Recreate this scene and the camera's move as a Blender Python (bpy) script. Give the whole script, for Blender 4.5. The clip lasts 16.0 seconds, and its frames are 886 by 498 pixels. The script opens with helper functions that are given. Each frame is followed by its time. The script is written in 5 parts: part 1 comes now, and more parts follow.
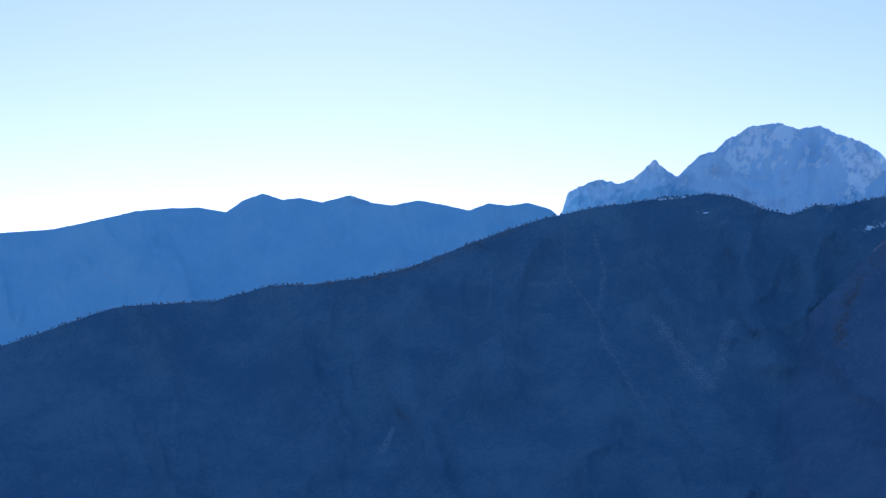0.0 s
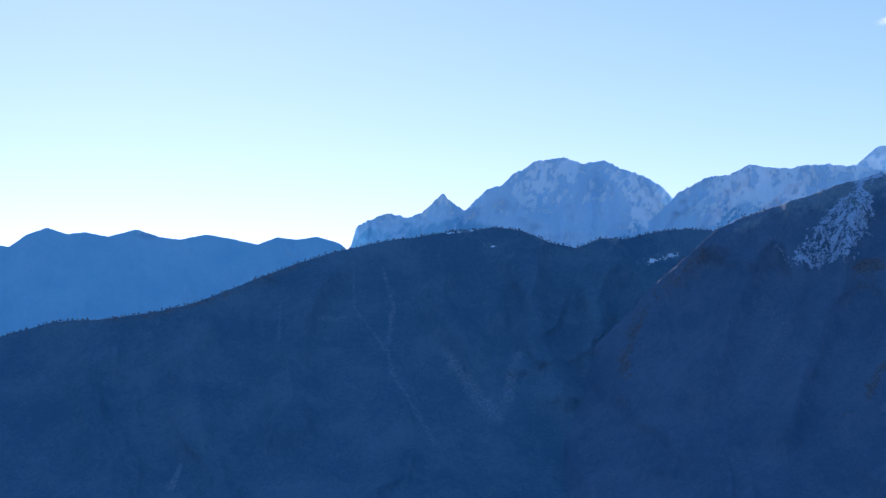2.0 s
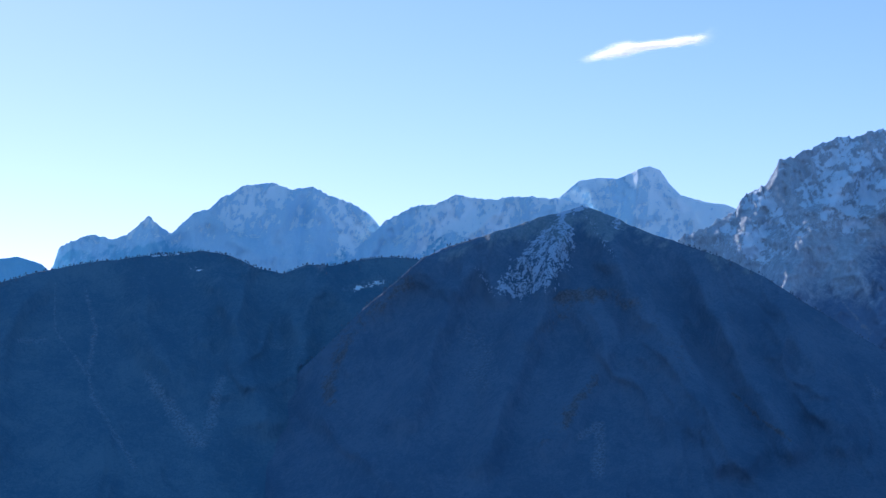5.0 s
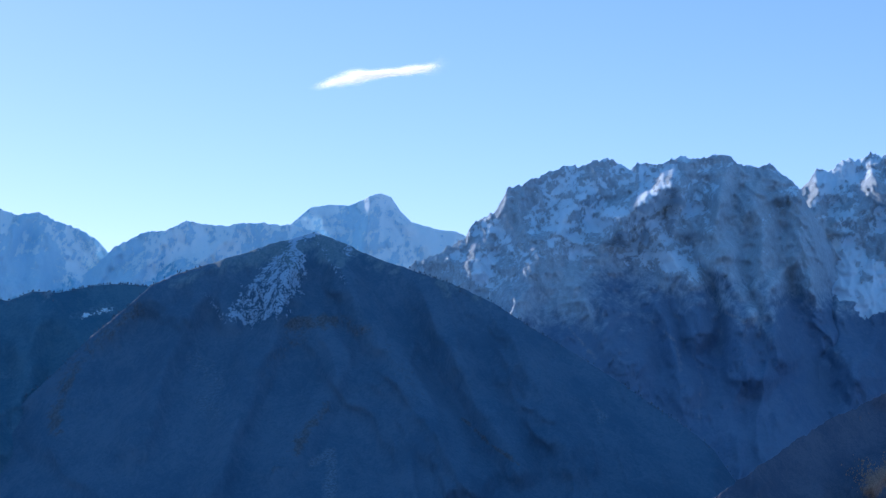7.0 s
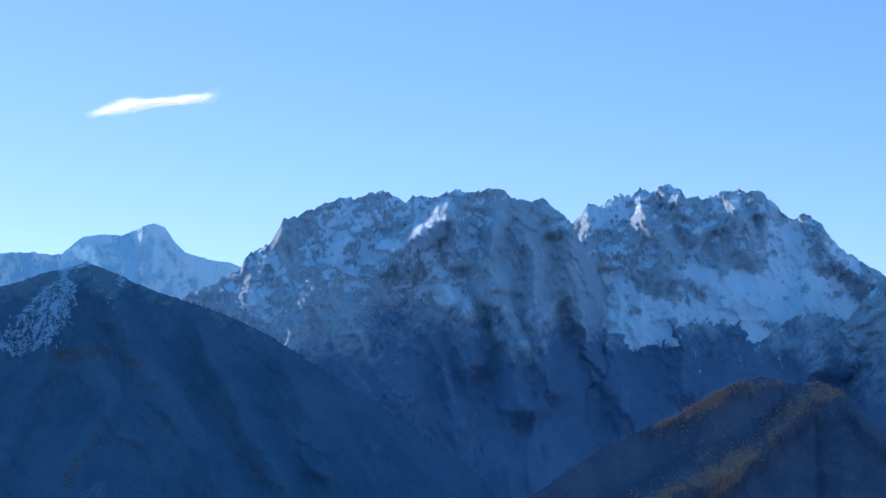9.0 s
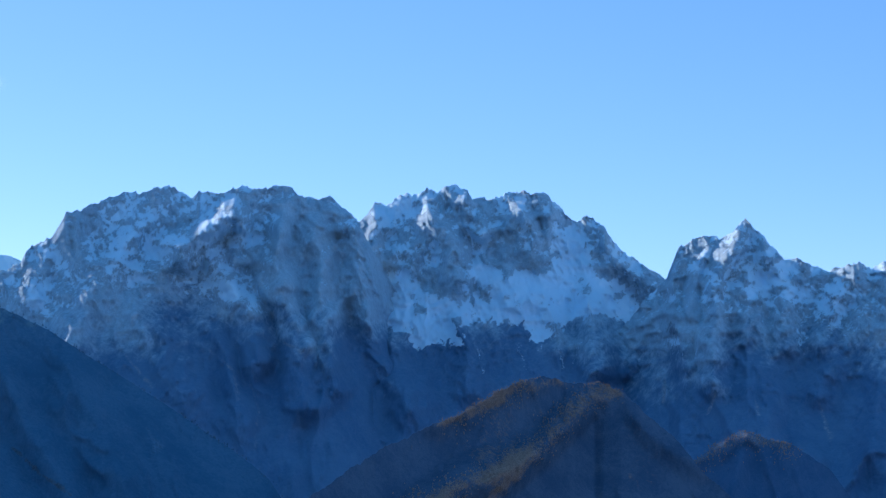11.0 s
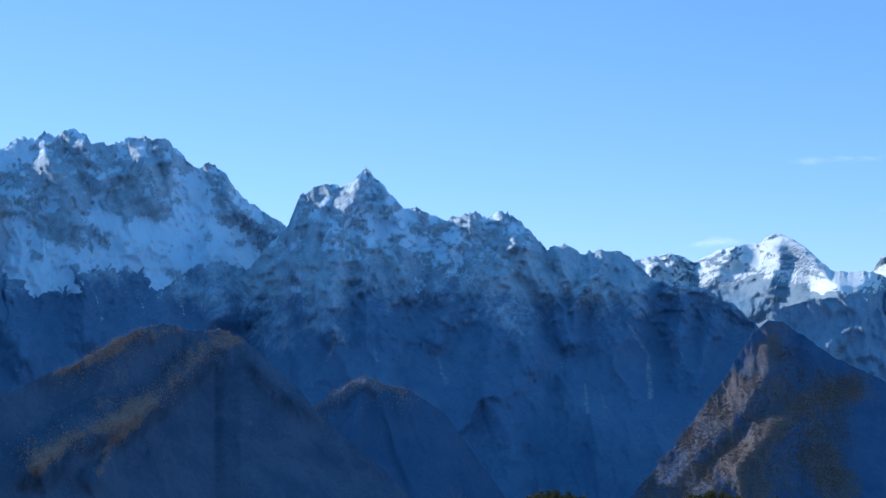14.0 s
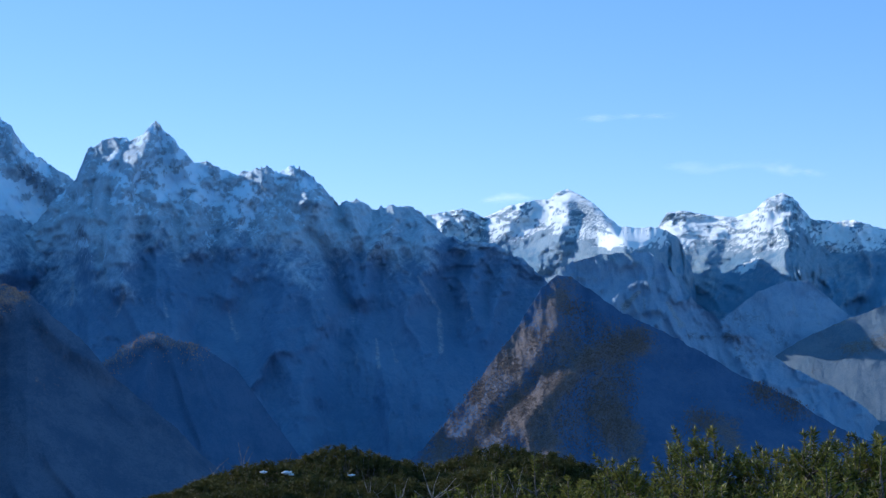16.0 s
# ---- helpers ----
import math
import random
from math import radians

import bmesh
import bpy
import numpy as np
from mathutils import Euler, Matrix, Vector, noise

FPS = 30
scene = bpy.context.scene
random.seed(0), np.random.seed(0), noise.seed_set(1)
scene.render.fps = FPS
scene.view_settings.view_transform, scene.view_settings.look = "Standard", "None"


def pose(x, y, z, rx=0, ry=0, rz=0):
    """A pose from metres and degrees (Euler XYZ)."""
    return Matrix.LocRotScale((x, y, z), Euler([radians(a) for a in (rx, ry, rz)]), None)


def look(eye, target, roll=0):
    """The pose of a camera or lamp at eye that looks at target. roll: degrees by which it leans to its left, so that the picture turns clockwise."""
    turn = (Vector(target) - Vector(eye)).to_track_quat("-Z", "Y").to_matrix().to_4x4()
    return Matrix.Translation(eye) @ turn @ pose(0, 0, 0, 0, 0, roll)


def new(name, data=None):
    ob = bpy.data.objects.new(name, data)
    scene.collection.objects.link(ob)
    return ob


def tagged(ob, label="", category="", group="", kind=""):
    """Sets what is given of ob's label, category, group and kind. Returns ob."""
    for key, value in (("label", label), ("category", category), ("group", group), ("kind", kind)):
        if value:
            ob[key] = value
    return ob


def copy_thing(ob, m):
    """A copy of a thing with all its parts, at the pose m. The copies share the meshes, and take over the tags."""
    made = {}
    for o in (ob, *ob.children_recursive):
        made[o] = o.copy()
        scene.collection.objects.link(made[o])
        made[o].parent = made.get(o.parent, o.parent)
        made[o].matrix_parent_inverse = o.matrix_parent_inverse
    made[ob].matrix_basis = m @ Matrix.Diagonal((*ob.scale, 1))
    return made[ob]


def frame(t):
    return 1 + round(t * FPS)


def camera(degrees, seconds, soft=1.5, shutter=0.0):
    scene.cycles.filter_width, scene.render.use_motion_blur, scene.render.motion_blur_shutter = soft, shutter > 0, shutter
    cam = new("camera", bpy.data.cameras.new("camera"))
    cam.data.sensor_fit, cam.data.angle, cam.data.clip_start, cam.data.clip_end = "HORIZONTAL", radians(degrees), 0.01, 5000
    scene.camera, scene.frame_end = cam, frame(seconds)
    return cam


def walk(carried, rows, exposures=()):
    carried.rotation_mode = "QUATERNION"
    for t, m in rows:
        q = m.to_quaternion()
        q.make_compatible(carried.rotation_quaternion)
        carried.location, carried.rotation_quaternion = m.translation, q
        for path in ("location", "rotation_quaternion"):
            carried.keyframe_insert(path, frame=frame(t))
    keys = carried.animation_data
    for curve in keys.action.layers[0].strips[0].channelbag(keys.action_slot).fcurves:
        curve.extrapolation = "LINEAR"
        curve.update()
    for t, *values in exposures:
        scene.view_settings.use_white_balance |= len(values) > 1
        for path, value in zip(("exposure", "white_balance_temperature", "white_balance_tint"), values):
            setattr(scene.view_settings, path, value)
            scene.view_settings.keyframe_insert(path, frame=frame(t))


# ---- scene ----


# Hand-held pan from a summit: the camera turns to the right on the spot, an arm's length before the body.
# seconds, bearing, tilt, lean (degrees); bearing 0 looks along +y, positive to the right
TURN = [
    (0, -27.35, 1.54, 0.21), (0.5, -25.85, 1.90, 0.08), (1, -24.32, 2.22, -0.14), (1.5, -22.69, 2.46, -0.35),
    (2, -20.87, 2.58, -0.23), (2.5, -19.36, 2.84, -0.47), (3, -18.11, 2.98, -0.24), (5.5, -9.82, 3.56, 0.56),
    (6, -7.51, 3.76, 0.52), (6.5, -5.19, 4.01, 0.35), (7, -3.63, 4.26, 0.04), (7.5, -1.86, 4.62, 0.10),
    (8, -0.05, 4.87, 0.17), (8.5, 1.81, 5.03, 0.09), (9, 3.29, 5.23, -0.11), (11.5, 11.55, 5.03, 0.24),
    (12, 13.19, 4.77, 0.31), (12.5, 15.00, 4.48, 0.55), (13, 17.07, 4.06, 0.27), (13.5, 19.33, 3.75, 0.01),
    (14, 21.49, 3.55, -0.27), (14.5, 23.57, 3.30, -0.04), (15, 25.30, 2.84, -0.52), (15.5, 26.79, 2.60, -0.92),
    (16, 27.88, 2.13, -0.45)]
ARM = 0.45


def station(bearing, tilt, lean):
    b, e = radians(bearing), radians(tilt)
    eye = Vector((ARM * math.sin(b), ARM * math.cos(b), 0.0))
    way = Vector((math.sin(b) * math.cos(e), math.cos(b) * math.cos(e), math.sin(e)))
    return look(eye, eye + way * 100, lean)


cam = camera(26.73, 16.0, soft=1.35)
walk(cam, [(t, station(b, e, l)) for t, b, e, l in TURN], exposures=[(0.0, 0.33, 5960, 32), (3.0, 0.32, 5800, 28), (5.5, 0.34, 5810, 23), (8.0, 0.35, 5690, 19), (12.5, 0.36, 5380, 13), (16.0, 0.40, 5430, 14)])

# ---- light: low winter sun behind the mountains, clear sky ----
SUN_BEARING, SUN_HEIGHT = -31.0, 20.0
world = bpy.data.worlds.new("world")
scene.world = world
world.use_nodes = True
wn = world.node_tree
wn.nodes.clear()
sky = wn.nodes.new("ShaderNodeTexSky")
sky.sky_type = "NISHITA"
sky.sun_disc = False
sky.sun_elevation, sky.sun_rotation = radians(SUN_HEIGHT), radians(SUN_BEARING)
sky.altitude, sky.air_density, sky.dust_density, sky.ozone_density = 1700, 0.8, 0.25, 0.3
sky_bg = wn.nodes.new("ShaderNodeBackground")
sky_bg.inputs["Strength"].default_value = 0.118
sky_out = wn.nodes.new("ShaderNodeOutputWorld")
sky_tint = wn.nodes.new("ShaderNodeMix")
sky_tint.data_type, sky_tint.blend_type = "RGBA", "MULTIPLY"
sky_tint.inputs[0].default_value = 1.0
sky_tint.inputs[7].default_value = (0.765, 0.80, 1.085, 1.0)  # clear cold mountain air
wn.links.new(sky.outputs[0], sky_tint.inputs[6])
sky_veil = wn.nodes.new("ShaderNodeMix")
sky_veil.data_type = "RGBA"
sky_veil.inputs[0].default_value = 0.27
sky_veil.inputs[7].default_value = (0.95, 3.90, 5.8, 1.0)  # even veil of scattered light
wn.links.new(sky_tint.outputs[2], sky_veil.inputs[6])
wn.links.new(sky_veil.outputs[2], sky_bg.inputs[0])
wn.links.new(sky_bg.outputs[0], sky_out.inputs[0])

sun = new("sun", bpy.data.lights.new("sun", "SUN"))
sun.data.energy, sun.data.angle, sun.data.color = 3.9, radians(0.5), (1.0, 0.88, 0.72)
sb, sh = radians(SUN_BEARING), radians(SUN_HEIGHT)
sun.matrix_world = look((math.sin(sb) * 60, math.cos(sb) * 60, 60 * math.tan(sh)), (0, 0, 0))

# ---- materials ----


def tree_of(name):
    m = bpy.data.materials.new(name)
    m.use_nodes = True
    m.node_tree.nodes.clear()
    return m, m.node_tree


def node(nt, kind, **values):
    n = nt.nodes.new(kind)
    for k, v in values.items():
        n.inputs[k].default_value = v
    return n


def noise_node(nt, vec, scale, detail=6.0, rough=0.6, distortion=0.0):
    n = node(nt, "ShaderNodeTexNoise", Scale=scale, Detail=detail, Roughness=rough, Distortion=distortion)
    if vec is not None:
        nt.links.new(vec, n.inputs["Vector"])
    return n.outputs["Fac"]


def ramp(nt, fac, lo, hi, a=0.0, b=1.0):
    n = nt.nodes.new("ShaderNodeMapRange")
    n.interpolation_type = "SMOOTHSTEP"
    for i, v in zip(("From Min", "From Max", "To Min", "To Max"), (lo, hi, a, b)):
        n.inputs[i].default_value = v
    nt.links.new(fac, n.inputs["Value"])
    return n.outputs["Result"]


def mixed(nt, fac, a, b):
    n = nt.nodes.new("ShaderNodeMix")
    n.data_type = "RGBA"
    for sock, v in ((n.inputs[0], fac), (n.inputs[6], a), (n.inputs[7], b)):
        if isinstance(v, (float, int, tuple)):
            sock.default_value = (*v, 1.0) if isinstance(v, tuple) else v
        else:
            nt.links.new(v, sock)
    return n.outputs[2]


def calc(nt, op, a, b=0.0):
    n = nt.nodes.new("ShaderNodeMath")
    n.operation = op
    for sock, v in zip(n.inputs, (a, b)):
        if isinstance(v, (float, int)):
            sock.default_value = v
        else:
            nt.links.new(v, sock)
    return n.outputs[0]


def turned(nt, vec, scale, angle):
    n = nt.nodes.new("ShaderNodeMapping")
    n.inputs["Scale"].default_value = scale
    n.inputs["Rotation"].default_value = angle
    nt.links.new(vec, n.inputs["Vector"])
    return n.outputs[0]


def finish(nt, colour, rough=0.9, bump=None, distance=1.0, strength=0.6, spec=0.2):
    p = node(nt, "ShaderNodeBsdfPrincipled", Roughness=rough)
    p.inputs["Specular IOR Level"].default_value = spec
    if isinstance(colour, tuple):
        p.inputs["Base Color"].default_value = (*colour, 1)
    else:
        nt.links.new(colour, p.inputs["Base Color"])
    if bump is not None:
        b = node(nt, "ShaderNodeBump", Strength=strength, Distance=distance)
        nt.links.new(bump, b.inputs["Height"])
        nt.links.new(b.outputs[0], p.inputs["Normal"])
    o = nt.nodes.new("ShaderNodeOutputMaterial")
    nt.links.new(p.outputs[0], o.inputs[0])
    return p


def mountain_material(name, rock_a, rock_b, wood_a, wood_b, third, snow=(0.64, 0.86, 0.98), coarse=1.0, relief=6.0, brown=(0.20, 0.235, 0.30)):
    """Limestone, woods and snow, shared out by the cover attribute (snow, woods, third cover) and broken up by noise.
    The colours passed in carry painted blue haze.
    """
    m, nt = tree_of(name)
    geo = nt.nodes.new("ShaderNodeNewGeometry")
    pos = geo.outputs["Position"]
    att = nt.nodes.new("ShaderNodeAttribute")
    att.attribute_name = "cover"
    sep = nt.nodes.new("ShaderNodeSeparateColor")
    nt.links.new(att.outputs["Color"], sep.inputs[0])
    wide = noise_node(nt, pos, 0.007 / coarse, 6, 0.6, 0.2)
    fine = noise_node(nt, pos, 0.06 / coarse, 8, 0.7, 0.5)
    streak = noise_node(nt, turned(nt, pos, (0.055, 0.055, 0.017), (0.35, 0.4, 0.2)), 1.0 / coarse, 8, 0.68, 1.1)
    crumb = noise_node(nt, pos, 0.19 / coarse, 5, 0.65)
    rock = mixed(nt, ramp(nt, calc(nt, "ADD", calc(nt, "MULTIPLY", streak, 0.55), calc(nt, "MULTIPLY", crumb, 0.45)), 0.36, 0.64), rock_a, rock_b)
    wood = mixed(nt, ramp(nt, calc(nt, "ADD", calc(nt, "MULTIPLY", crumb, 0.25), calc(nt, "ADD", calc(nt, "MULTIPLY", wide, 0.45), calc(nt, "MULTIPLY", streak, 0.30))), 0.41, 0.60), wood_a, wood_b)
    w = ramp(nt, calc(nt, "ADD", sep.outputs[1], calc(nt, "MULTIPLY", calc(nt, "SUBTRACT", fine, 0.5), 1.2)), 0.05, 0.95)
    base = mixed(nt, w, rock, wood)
    sc = ramp(nt, calc(nt, "ADD", sep.outputs[2], calc(nt, "MULTIPLY", calc(nt, "SUBTRACT", fine, 0.5), 1.2)), 0.3, 0.85)
    base = mixed(nt, sc, base, mixed(nt, ramp(nt, crumb, 0.35, 0.65), tuple(0.6 * v for v in third), third))
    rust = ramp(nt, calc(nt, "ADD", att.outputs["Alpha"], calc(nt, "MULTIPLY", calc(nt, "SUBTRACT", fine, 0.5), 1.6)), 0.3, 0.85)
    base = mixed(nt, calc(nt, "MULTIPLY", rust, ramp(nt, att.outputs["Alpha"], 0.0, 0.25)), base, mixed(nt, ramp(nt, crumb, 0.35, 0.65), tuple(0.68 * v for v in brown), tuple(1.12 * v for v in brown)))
    ledge = calc(nt, "ADD", calc(nt, "MULTIPLY", streak, 0.36), calc(nt, "ADD", calc(nt, "MULTIPLY", fine, 0.32), calc(nt, "MULTIPLY", crumb, 0.32)))
    s = ramp(nt, calc(nt, "ADD", sep.outputs[0], calc(nt, "MULTIPLY", calc(nt, "SUBTRACT", ledge, 0.5), 4.2)), 0.42, 0.58)
    s = calc(nt, "MULTIPLY", s, ramp(nt, sep.outputs[0], 0.02, 0.22))
    col = mixed(nt, s, base, snow)
    h = calc(nt, "ADD", calc(nt, "MULTIPLY", fine, 1.0), calc(nt, "MULTIPLY", crumb, 0.7))
    h = calc(nt, "MULTIPLY", h, ramp(nt, s, 0.0, 1.0, 1.0, 0.4))
    finish(nt, col, 0.92, h, relief, 0.8, 0.1)
    return m


PALE_STONE, LARCH = (0.46, 0.51, 0.57), (0.19, 0.155, 0.125)
# Blue haze and the blue of shaded snow are mixed into these colours.
mat_high = mountain_material("haze-blue snowy limestone", (0.40, 0.51, 0.60), (0.57, 0.70, 0.80), (0.128, 0.222, 0.360), (0.176, 0.278, 0.415), PALE_STONE, snow=(0.68, 0.84, 0.96), relief=7.5)
# Distance haze is painted in: rock, woods and snow pale and blue.
mat_far = mountain_material("haze-tinted limestone", (0.47, 0.74, 0.91), (0.56, 0.80, 0.94), (0.24, 0.56, 0.75), (0.29, 0.61, 0.78), (0.50, 0.74, 0.88), snow=(0.80, 0.93, 0.99), coarse=0.8, relief=3.0)
# Lit copy of mat_high: whiter snow for the sunlit peaks, haze-blue woods below.
mat_sunny = mountain_material("sunlit-toned snowy limestone", (0.26, 0.40, 0.52), (0.42, 0.54, 0.64), (0.176, 0.344, 0.512), (0.228, 0.384, 0.536), PALE_STONE, snow=(0.85, 0.93, 0.96), coarse=0.5, relief=10.0)
# Beech woods tinted with painted haze; mat_wood's snow is dimmed the same way.
mat_wood = mountain_material("haze-blue beech woods", (0.12, 0.224, 0.296), (0.192, 0.304, 0.376), (0.066, 0.150, 0.245), (0.106, 0.198, 0.298), (0.155, 0.265, 0.375), snow=(0.34, 0.52, 0.69), coarse=0.7, relief=3.5, brown=(0.117, 0.16, 0.203))
mat_ridge = mountain_material("haze-blue ridge beech woods", (0.144, 0.256, 0.344), (0.216, 0.336, 0.424), (0.0599, 0.165, 0.259), (0.0999, 0.221, 0.31), (0.16, 0.305, 0.42), coarse=0.7, relief=3.5, brown=(0.129, 0.187, 0.234))
# The spur's wood blue is haze put into the colour.
mat_spur = mountain_material("haze-blue larch and beech woods", (0.068, 0.088, 0.108), (0.096, 0.118, 0.14), (0.068, 0.128, 0.240), (0.102, 0.165, 0.280), (0.11, 0.144, 0.182), coarse=0.4, relief=4.0, brown=(0.190, 0.168, 0.168))
# Foot slopes: haze over the valley is put into the woods as paler blue.
mat_foot = mountain_material("haze-blue wooded slopes", (0.156, 0.287, 0.41), (0.377, 0.5, 0.582), (0.260, 0.380, 0.530), (0.36, 0.48, 0.61), (0.40, 0.48, 0.54), coarse=0.5, relief=6.0, brown=(0.164, 0.195, 0.242))
mat_slope = mountain_material("haze-toned mixed woods", (0.128, 0.176, 0.208), (0.192, 0.24, 0.264), (0.128, 0.200, 0.272), (0.195, 0.255, 0.312), (0.26, 0.29, 0.30), coarse=0.5, relief=5.0, brown=(0.20, 0.205, 0.20))
# Wood blue is painted haze; mat_larch's brown is larch, lightened for sunlit ridges.
mat_larch = mountain_material("haze-blue larch woods with sunlit brown", (0.104, 0.136, 0.144), (0.168, 0.208, 0.208), (0.080, 0.126, 0.204), (0.135, 0.178, 0.252), LARCH, coarse=0.4, relief=4.0, brown=(0.40, 0.275, 0.22))
mat_knoll = mountain_material("haze-blue knoll woods", (0.12, 0.192, 0.256), (0.176, 0.256, 0.32), (0.075, 0.148, 0.262), (0.112, 0.188, 0.31), (0.178, 0.162, 0.153), coarse=0.4, relief=4.0)

# ---- terrain tools ----


def lattice(ix, iy, seed):
    h = (ix * 374761393 + iy * 668265263 + seed * 1442695041) & 0x7FFFFFFF
    h = ((h ^ (h >> 13)) * 1274126177) & 0x7FFFFFFF
    return ((h ^ (h >> 16)) & 0xFFFF) / 65535.0


def value_noise(x, y, seed):
    ix, iy = np.floor(x).astype(np.int64), np.floor(y).astype(np.int64)
    fx, fy = x - ix, y - iy
    fx, fy = fx * fx * fx * (fx * (fx * 6 - 15) + 10), fy * fy * fy * (fy * (fy * 6 - 15) + 10)
    a, b = lattice(ix, iy, seed), lattice(ix + 1, iy, seed)
    c, d = lattice(ix, iy + 1, seed), lattice(ix + 1, iy + 1, seed)
    return (a * (1 - fx) + b * fx) * (1 - fy) + (c * (1 - fx) + d * fx) * fy


def fbm(x, y, seed, octaves=5, gain=0.5):
    out, amp, total = 0.0, 1.0, 0.0
    for k in range(octaves):
        out = out + amp * (value_noise(x, y, seed + k * 17) * 2 - 1)
        total += amp
        amp *= gain
        x, y = x * 2.03 + 7.1, y * 2.03 + 3.7
    return out / total


def ridged(x, y, seed, octaves=5, gain=0.5):
    """Sharp crests near 1, gullies near 0."""
    out, amp, total = 0.0, 1.0, 0.0
    for k in range(octaves):
        out = out + amp * (1 - np.abs(value_noise(x, y, seed + k * 31) * 2 - 1))
        total += amp
        amp *= gain
        x, y = x * 2.07 + 5.3, y * 2.07 + 1.9
    return out / total


def smooth(x, a, b):
    t = np.clip((x - a) / (b - a), 0, 1)
    return t * t * (3 - 2 * t)


VALLEY = -520.0


def sheet_mesh(name, x, y, z, cover=None):
    rows, cols = x.shape
    me = bpy.data.meshes.new(name)
    me.vertices.add(rows * cols)
    me.vertices.foreach_set("co", np.stack([x, y, z], -1).astype(np.float32).ravel())
    i = (np.arange(rows - 1)[:, None] * cols + np.arange(cols - 1)[None, :]).ravel()
    quads = np.stack([i, i + 1, i + cols + 1, i + cols], -1)
    n = len(quads)
    me.loops.add(n * 4)
    me.polygons.add(n)
    me.loops.foreach_set("vertex_index", quads.ravel().astype(np.int32))
    me.polygons.foreach_set("loop_start", np.arange(0, n * 4, 4, dtype=np.int32))
    me.polygons.foreach_set("use_smooth", np.ones(n, dtype=bool))
    me.update(calc_edges=True)
    if cover is not None:
        a = me.attributes.new("cover", "FLOAT_COLOR", "POINT")
        a.data.foreach_set("color", cover.astype(np.float32).ravel())
    return me


SURFACES = {}


def craggy(x, y, seed, octaves=7, gain=0.55, sharp=2.0):
    """Ridged relief in which small ribs sit on the large ones; about 0 to 1."""
    out, amp, total, weight = 0.0, 1.0, 0.0, 1.0
    for k in range(octaves):
        n = (1 - np.abs(value_noise(x, y, seed + k * 31) * 2 - 1)) ** sharp
        n = n * weight
        weight = np.clip(n * 1.9, 0.15, 1)
        out = out + amp * n
        total += amp
        amp *= gain
        x, y = x * 1.93 + 0.35 * y + 5.3, y * 1.93 - 0.35 * x + 1.9
    return out / total


def along(A, E, pts):
    """Distance in degrees from a line of (bearing, rise) points, and how far along it (0 to 1) the nearest spot lies."""
    near, far = np.full(A.shape, 1e9), np.zeros(A.shape)
    n = len(pts) - 1
    for i, ((b0, e0), (b1, e1)) in enumerate(zip(pts, pts[1:])):
        t = np.clip(((A - b0) * (b1 - b0) + (E - e0) * (e1 - e0)) / ((b1 - b0) ** 2 + (e1 - e0) ** 2 + 1e-9), 0, 1)
        d = np.hypot(A - b0 - t * (b1 - b0), E - e0 - t * (e1 - e0))
        far = np.where(d < near, (i + t) / n, far)
        near = np.minimum(near, d)
    return near, far


def inside(A, E, pts):
    """Degrees inside (+) or outside (-) an outline of (bearing, rise) points."""
    odd = np.zeros(A.shape, bool)
    for (b0, e0), (b1, e1) in zip(pts, pts[1:] + pts[:1]):
        if e0 != e1:
            odd ^= ((e0 > E) != (e1 > E)) & (A < (b1 - b0) * (E - e0) / (e1 - e0) + b0)
    d = along(A, E, pts + pts[:1])[0]
    return np.where(odd, d, -d)


